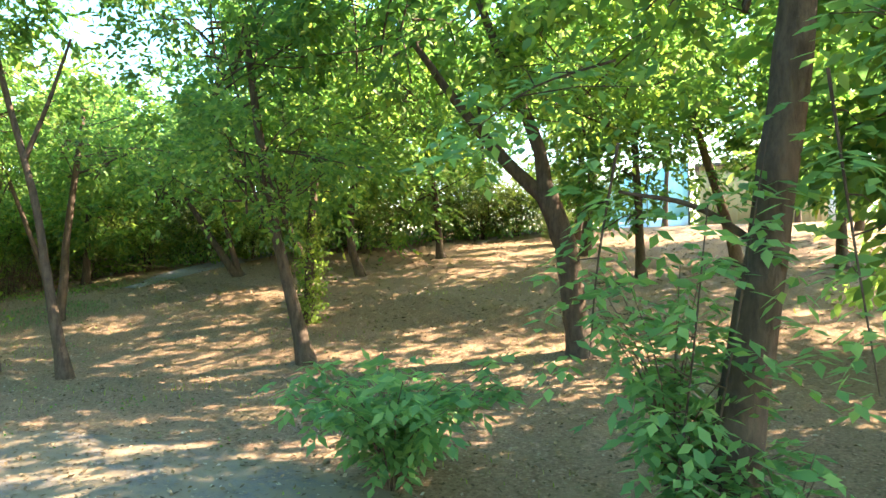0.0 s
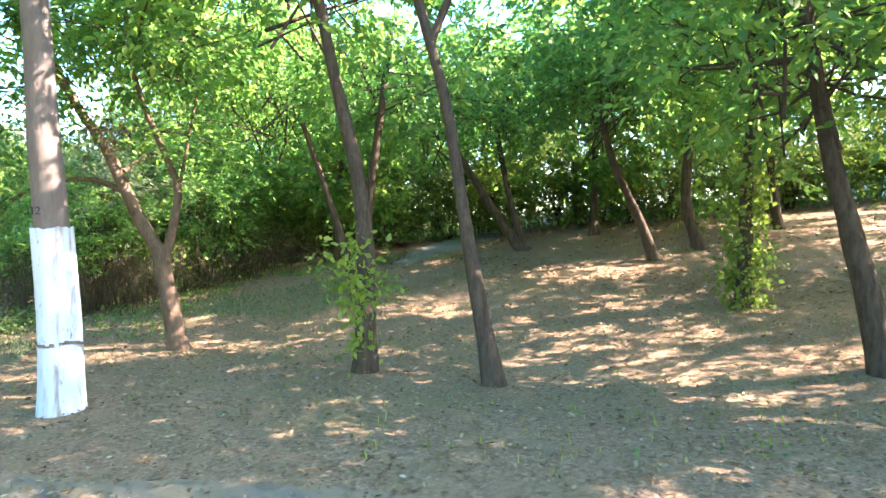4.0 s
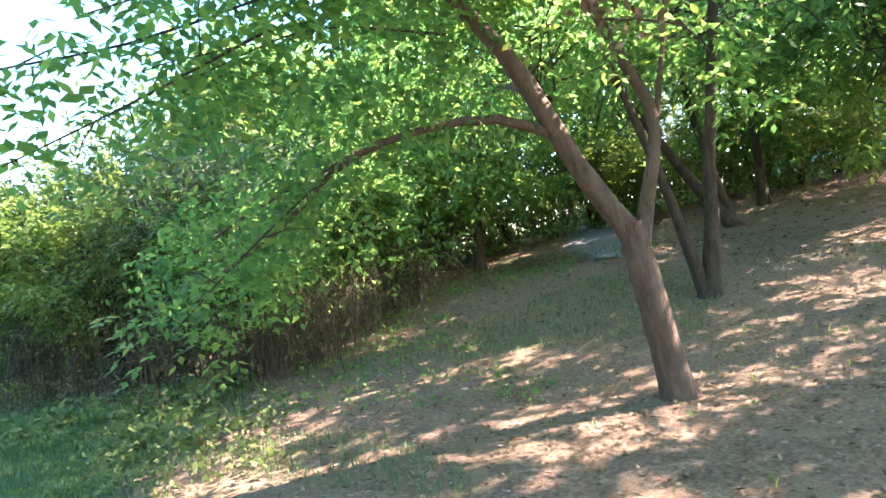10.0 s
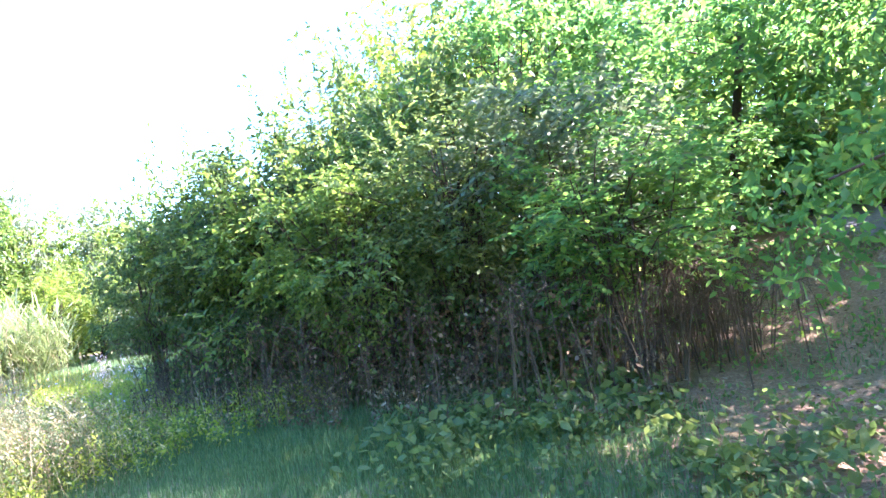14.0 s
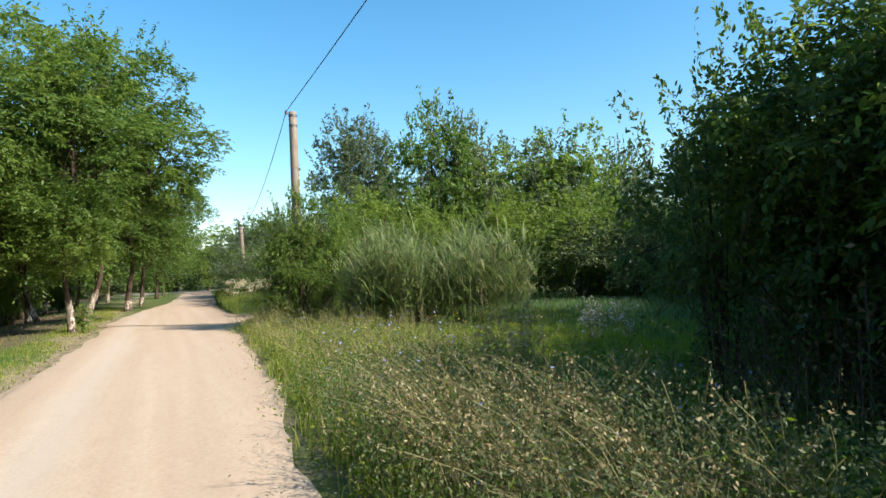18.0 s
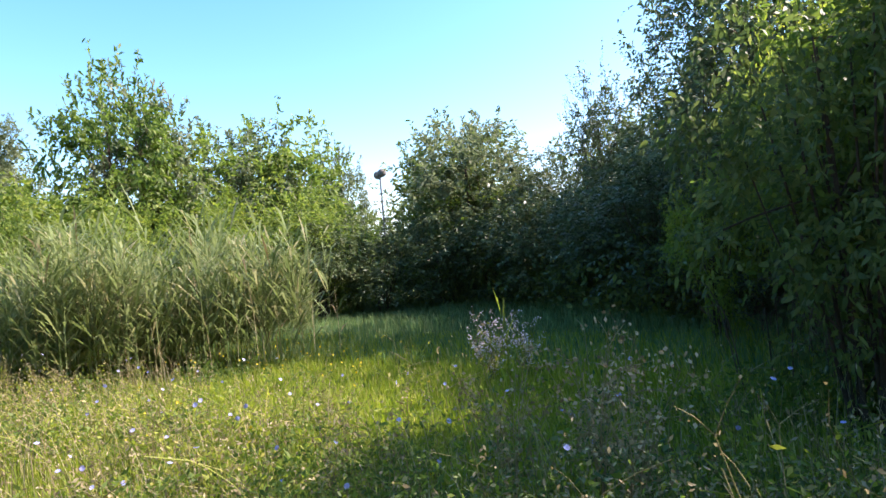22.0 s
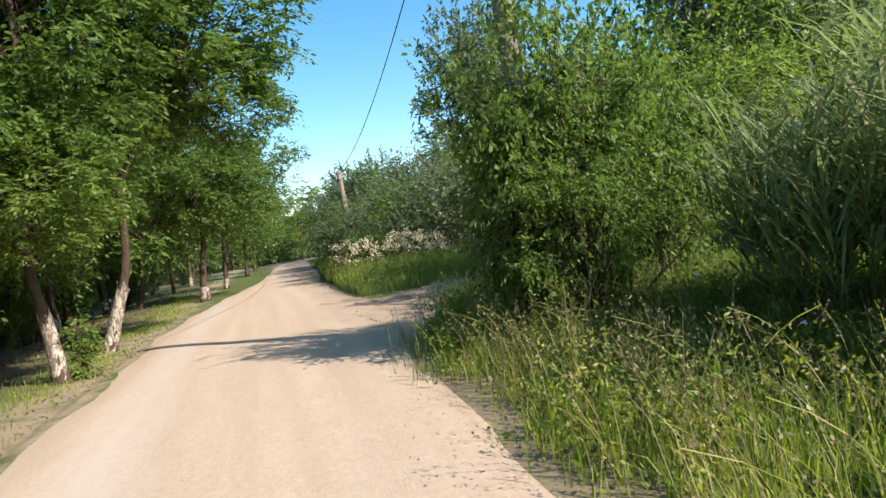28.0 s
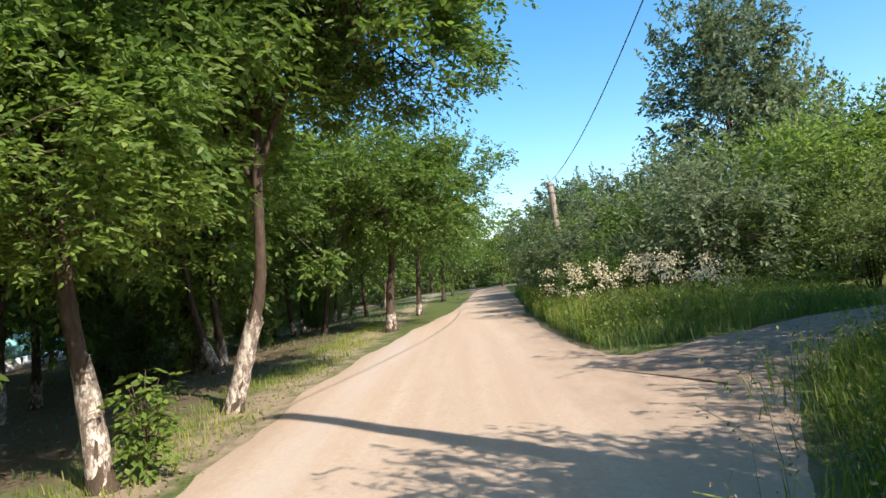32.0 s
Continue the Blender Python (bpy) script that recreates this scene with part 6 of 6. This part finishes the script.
def weed(name, x, y, h, spread, label, seed, tip, tips, leaf=GRASS, twigs=WEED, stems=9, size=0.02):
    """A branching dry weed with small heads at its tips."""
    gen = np.random.default_rng(seed)
    z = float(height(x, y))
    plant = holder(name, Matrix.Translation((x, y, z - 0.02)), label, "weed", "meadow weeds")
    ends = []
    for k in range(stems):
        wood = []
        a, w = gen.uniform(0, 6.28), spread * gen.uniform(0.2, 1)
        top = np.array([math.cos(a) * w, math.sin(a) * w, h * gen.uniform(0.6, 1)])
        c = curve([(0, 0, 0), tuple(top * [0.3, 0.3, 0.55]), tuple(top)], 7)
        wood.append(tube(c, np.linspace(0.004, 0.0014, 7), 4))
        for j in range(5):
            b = c[gen.integers(2, 7)]
            e = b + np.array([gen.normal() * 0.10, gen.normal() * 0.10, gen.uniform(0.02, 0.16)])
            wood.append(tube([b, (b + e) / 2 + [0, 0, 0.01], e], [0.002, 0.0016, 0.001], 4))
            ends += [e, (b + e) / 2]
        ends.append(top)
        v, f = joined(wood)
        part("stem", make_mesh("stem", v, f, twigs, True), plant)
    ends = np.array(ends)
    pick = ends[gen.integers(0, len(ends), tips)] + gen.normal(size=(tips, 3)) * size * 0.7
    v, f = leaves(pick, size, size * 0.8, gen, 0.3)
    tagged(part("seed_head", make_mesh("seed_head", v, [f], tip), plant), kind="stuff")
    low = ends[gen.integers(0, len(ends), 170)] * gen.uniform(0.35, 0.9, (170, 1)) + gen.normal(size=(170, 3)) * [0.03, 0.03, 0.01]
    v, f = leaves(low, 0.045, 0.014, gen, 0.2)
    tagged(part("leaf", make_mesh("leaf", v, [f], leaf), plant), kind="stuff")


weed("silver_weed", 6.2, 30.2, 0.82, 0.3, "silvery seeding weed standing in the grass", 1, SILVER, 620, stems=14, size=0.022)
weed("silver_weed", 6.75, 30.05, 0.75, 0.25, "silvery seeding weed standing in the grass", 2, SILVER, 420, stems=10, size=0.022)
for k, (x, y) in enumerate(((3.35, 28.35), (3.5, 27.9), (3.25, 27.6))):
    weed("chicory", x, y, 1.02, 0.42, "dry branching chicory with a few pale blue flowers", 150 + k, STRAW, 460, GRASS_DEEP, STRAW, stems=14, size=0.026)
for k in range(24):
    y = float(rng.uniform(23.6, 27.2))
    x = float(edge_right(y) + rng.uniform(0.25, 2.2))
    weed("chicory", x, y, float(rng.uniform(0.75, 1.15)), 0.42, "dry branching chicory with a few pale blue flowers", 10 + k, STRAW, 90, GRASS, stems=7, size=0.013)
for k in range(44):
    y = float(rng.uniform(27.0, 40.0))
    x = float(edge_right(y) + rng.uniform(0.15, 3.2))
    weed("chicory", x, y, float(rng.uniform(0.5, 0.95)), 0.3, "branching chicory among the meadow grass", 80 + k, STRAW, 50, GRASS, stems=5, size=0.012)


def flowers(name, n, x0, x1, y0, y1, lo, hi, mat, seed, label, size=0.022):
    """Flat flowers of twelve petals on thin stems."""
    gen = np.random.default_rng(seed)
    x, y = scatter(n, x0, x1, y0, y1, gen, free)
    n = len(x)
    c = np.stack([x, y, height(x, y) + gen.uniform(lo, hi, n)], -1)
    nor = unit(gen.normal(size=(n, 3)) * 0.5 + [-0.5, -0.5, 0.6])
    u = unit(np.cross(nor, [0.3, 0.2, 1.0]))
    w = np.cross(nor, u)
    v, tri = [], []
    for k in range(10):
        a = k * 0.628
        d, s = u * math.cos(a) + w * math.sin(a), -u * math.sin(a) + w * math.cos(a)
        v.append(np.stack([c, c + d * size * 0.7 + s * size * 0.24, c + d * size + nor * 0.004, c + d * size * 0.7 - s * size * 0.24], 1).reshape(-1, 3))
    v = np.concatenate(v)
    q = np.arange(len(v) // 4)[:, None] * 4 + np.arange(4)
    tagged(new(name, make_mesh(name, v, [q], mat)), label, "flowers", kind="stuff")
    return c


flowers("chicory_flowers", 70, 0.9, 5.0, 23.8, 40.0, 0.3, 0.75, CHICORY, 3, "pale blue chicory flowers in the grass", 0.016)
flowers("chicory_flowers", 45, 1.3, 4.0, 25.0, 31.5, 0.35, 0.8, CHICORY, 6, "pale blue chicory flowers in the grass", 0.017)
flowers("yellow_flowers", 40, 1.4, 5.0, 28.0, 39.0, 0.25, 0.6, YELLOW, 4, "small yellow flowers in the grass", 0.014)
flowers("yellow_flowers", 60, 4.8, 7.2, 31.0, 34.5, 0.3, 0.55, YELLOW, 5, "small yellow flowers in the grass", 0.014)


def fluffy(n, seed):
    gen = np.random.default_rng(seed)
    x, y = scatter(n, 2.6, 5.4, 49.0, 56.5, gen, wedge)
    m = np.stack([x, y, height(x, y) + gen.uniform(0.75, 1.4, len(x))], -1)
    pts = np.repeat(m, 36, 0) + gen.normal(size=(len(m) * 36, 3)) * [0.08, 0.08, 0.06]
    v, f = leaves(pts, 0.055, 0.032, gen, 0.2)
    tagged(new("seed_fluff", make_mesh("seed_fluff", v, [f], FLUFF)), "cream fluffy seed heads over the weeds", "seed heads", kind="stuff")


fluffy(90, 6)


def leafy_plants(name, n, x0, x1, y0, y1, size, seed, label, keep=None, mat=LEAF, top=0.2):
    gen = np.random.default_rng(seed)
    x, y = scatter(n, x0, x1, y0, y1, gen, keep)
    m = np.stack([x, y, height(x, y) + gen.uniform(0.02, top, len(x))], -1)
    pts = np.repeat(m, 7, 0) + gen.normal(size=(len(m) * 7, 3)) * [0.08, 0.08, 0.03]
    v, f = leaves(pts, size, size * 0.62, gen, 1.2)
    tagged(new(name, make_mesh(name, v, [f], mat)), label, "ground plants", kind="stuff")


leafy_plants("ground_plants", 380, 2.6, 5.0, 17.0, 21.0, 0.12, 7, "broad-leaved green plants under the thicket", lambda x, y: patchy(x, y, 1.3, 0.5) > 0.45, LEAF_DARK)
leafy_plants("ground_plants", 700, 4.0, 11.0, 14.5, 20.5, 0.06, 8, "low green plants at the foot of the thicket", lambda x, y: patchy(x, y, 0.9, 2.5) > 0.5, LEAF_WOOD, 0.1)
leafy_plants("ground_plants", 900, 1.4, 4.6, 15.4, 20.0, 0.06, 14, "low green plants in the shade beside the road", lambda x, y: free(x, y) & (patchy(x, y, 1.5, 3.1) > 0.42) & (y > 14.6 + 0.9 * (x - 1.2)), LEAF_DARK)
leafy_plants("ground_plants", 130, 3.0, 9.0, 1.0, 14.0, 0.04, 9, "tiny seedlings in the litter", None, LEAF_WOOD, 0.05)
leafy_plants("edge_plants", 1500, 0.8, 3.2, 19.0, 44.0, 0.05, 24, "low weeds creeping over the edge of the road", lambda x, y: np.abs(x - edge_right(y) - 0.2) < 0.45 * g.random(len(x)), GRASS, 0.12)
leafy_plants("edge_plants", 700, -3.4, -2.0, 19.0, 56.0, 0.045, 25, "low weeds creeping over the edge of the road", lambda x, y: np.abs(x - edge_left(y) + 0.2) < 0.4 * g.random(len(x)), GRASS, 0.08)
leafy_plants("ground_plants", 420, 2.2, 4.4, 24.0, 28.5, 0.09, 12, "broad weeds in the shade beside the road", free, LEAF_DARK)

reed_tuft = [(4.14, 28.8)]
for k, (x, y) in enumerate(reed_tuft):
    gen = np.random.default_rng(50 + k)
    z = float(height(x, y))
    plant = holder("reed_shoot", Matrix.Translation((x, y, z - 0.02)), "single green reed shoot leaning in the grass", "reed")
    v, f = limb([(0, 0, 0), (0.0, -0.02, 0.6), (-0.05, -0.05, 1.2)], 0.007, 0.003, 8, 5, 0)
    part("stem", make_mesh("stem", v, [f], GRASS, True), plant)
    for j in range(8):
        a, zz = gen.uniform(0, 6.28), 0.35 + 0.1 * j
        d = np.array([math.cos(a), math.sin(a), 1.3])
        q = np.array([[0, 0, zz], [d[0] * 0.12 - d[1] * 0.006, d[1] * 0.12 + d[0] * 0.006, zz + 0.15], [d[0] * 0.24, d[1] * 0.24, zz + 0.24], [d[0] * 0.12 + d[1] * 0.006, d[1] * 0.12 - d[0] * 0.006, zz + 0.15]])
        part("blade", make_mesh("blade", q, [np.array([[0, 1, 2, 3]])], GRASS), plant)


def brush_pile(x, y, n, seed):
    gen = np.random.default_rng(seed)
    z = float(height(x, y))
    sticks = []
    for k in range(n):
        c = gen.normal(size=3) * [0.9, 0.9, 0.12] + [0, 0, 0.25]
        d = unit(gen.normal(size=3) * [1, 1, 0.35]) * gen.uniform(0.3, 0.8)
        c[2] = max(c[2], 0.05 + abs(d[2]))
        sticks.append(tube([c - d, c + gen.normal(size=3) * 0.04, c + d], [0.012, 0.01, 0.004], 4))
    v, f = joined(sticks)
    tagged(at_place(new("brushwood", make_mesh("brushwood", v, f, TWIG, True)), Matrix.Translation((x, y, z))), "loose heap of dry brown brushwood", "brushwood", kind="stuff")


brush_pile(11.5, 21.0, 220, 2)
brush_pile(13.5, 20.2, 160, 3)


def weed_leaves(name, n, x0, x1, y0, y1, tall, size, mat, seed, label, keep):
    """Low leafy weeds: small leaves stacked up thin stems."""
    gen = np.random.default_rng(seed)
    x, y = scatter(n, x0, x1, y0, y1, gen, keep)
    h = tall * gen.uniform(0.35, 1.1, len(x))
    lx, ly = gen.normal(size=(2, len(x))) * 0.18
    f = gen.uniform(0.1, 1, (len(x), 16))
    p = np.stack([x[:, None] + (lx * h)[:, None] * f, y[:, None] + (ly * h)[:, None] * f, height(x, y)[:, None] + h[:, None] * f], -1).reshape(-1, 3)
    p += gen.normal(size=p.shape) * [0.03, 0.03, 0.01]
    v, q = leaves(p, size, size * 0.38, gen, 0.4)
    tagged(new(name, make_mesh(name, v, [q], mat)), label, "weeds", kind="stuff")


roadside = lambda x, y: free(x, y) & (x > edge_right(y)) & (g.random(len(x)) > 0.85 * lit_lawn(x, y)) & (patchy(x, y, 1.5, 0.7) + 0.3 * g.random(len(x)) > 0.55)  # noqa: E731
weed_leaves("leafy_weeds", 7000, 0.8, 6.5, 23.5, 42.0, 0.42, 0.06, LEAF, 31, "green leafy weeds among the meadow grass", roadside)
weed_leaves("leafy_weeds", 3800, 0.8, 5.0, 22.5, 42.5, 0.5, 0.055, GRASS, 32, "yellow-green leafy weeds among the meadow grass", roadside)
weed_leaves("dry_weeds", 2200, 0.8, 5.5, 23.0, 42.0, 0.7, 0.035, STRAW, 33, "dry brown seeding weeds among the meadow grass", roadside)
weed_leaves("leafy_weeds", 3200, 2.2, 7.5, 47.6, 62.0, 0.75, 0.07, LEAF, 34, "leafy weeds at the fork of the tracks", wedge)
weed_leaves("leafy_weeds", 1300, 1.9, 6.5, 39.5, 46.5, 0.6, 0.06, LEAF, 41, "leafy green weeds beside the side track", free)
weed_leaves("dry_weeds", 700, 2.2, 6.5, 48.0, 60.0, 0.9, 0.045, STRAW, 43, "dry seeding weeds at the fork of the tracks", wedge)
weed_leaves("dry_weeds", 350, 1.9, 5.5, 39.5, 45.5, 0.6, 0.035, STRAW, 42, "dry seeding weeds beside the side track", free)
def leaning_stalks(name, n, x0, x1, y0, y1, tall, lean, mats, seed, label):
    """Long weed stalks bowed over to one side, set with small seed clusters."""
    gen = np.random.default_rng(seed)
    x, y = scatter(n, x0, x1, y0, y1, gen, free)
    n = len(x)
    h = tall * gen.uniform(0.5, 1.15, n)
    lx, ly = lean * h * gen.uniform(0.0, 1.5, n), 0.4 * h * gen.normal(size=n)
    z = height(x, y)
    at = lambda f: np.stack([x - lx * f**2.2, y + ly * f**1.6, z + h * (f - 0.15 * f**3)], -1)  # noqa: E731
    a = gen.uniform(0, 6.28, n)
    w = np.stack([np.cos(a), np.sin(a), np.full(n, 0.5)], -1) * 0.0024
    v = []
    for k in range(6):
        p, q = at(k / 6), at((k + 1) / 6)
        v.append(np.stack([p - w, p + w, q + w, q - w], 1).reshape(-1, 3))
    v = np.concatenate(v)
    quads = np.arange(len(v) // 4)[:, None] * 4 + np.arange(4)
    tagged(new(name, make_mesh(name, v, [quads], mats[0])), label, "weeds", kind="stuff")
    f = gen.uniform(0.3, 1, (30, n))
    p = np.concatenate([at(q) for q in f]) + gen.normal(size=(30 * n, 3)) * 0.018
    v, q = leaves(p, 0.024, 0.013, gen, 0.2)
    tagged(new(name, make_mesh(name, v, [q], mats[1])), label, "weeds", kind="stuff")


leaning_stalks("weed_stalks", 330, 1.4, 2.45, 23.4, 26.2, 1.0, 0.4, (WEED, LEAF_GREY), 51, "olive weed stalks bowed towards the road")
leaning_stalks("weed_stalks", 260, 1.3, 2.4, 23.4, 26.2, 1.05, 0.5, (WEED, STRAW), 52, "yellow-green weed stalks bowed towards the road")
leaning_stalks("weed_stalks", 500, 1.5, 4.0, 26.0, 41.0, 0.75, 0.6, (GRASS, STRAW), 53, "seeding weed stalks bowed over the meadow grass")
thicket = lambda x, y: free(x, y) & (x > edge_right(y) + 0.1) & (x < edge_right(y) + 1.9)  # noqa: E731
weed_leaves("mugwort", 3400, 0.9, 4.2, 23.4, 29.2, 0.7, 0.034, LEAF, 36, "green leafy weeds in a roadside thicket", thicket)
weed_leaves("mugwort", 2400, 0.9, 3.6, 23.4, 28.0, 0.78, 0.03, LEAF_GREY, 37, "grey-olive seeding weeds in a roadside thicket", thicket)
weed_leaves("mugwort", 420, 0.9, 4.2, 23.4, 28.0, 0.85, 0.03, STRAW, 37, "pale dry seeding weeds in a roadside thicket", thicket)
weed_leaves("dry_undergrowth", 420, 3.6, 5.4, 18.2, 26.5, 0.5, 0.06, LITTER, 38, "withered brown leaves under the thicket", lambda x, y: patchy(x, y, 1.2) > 0.4)
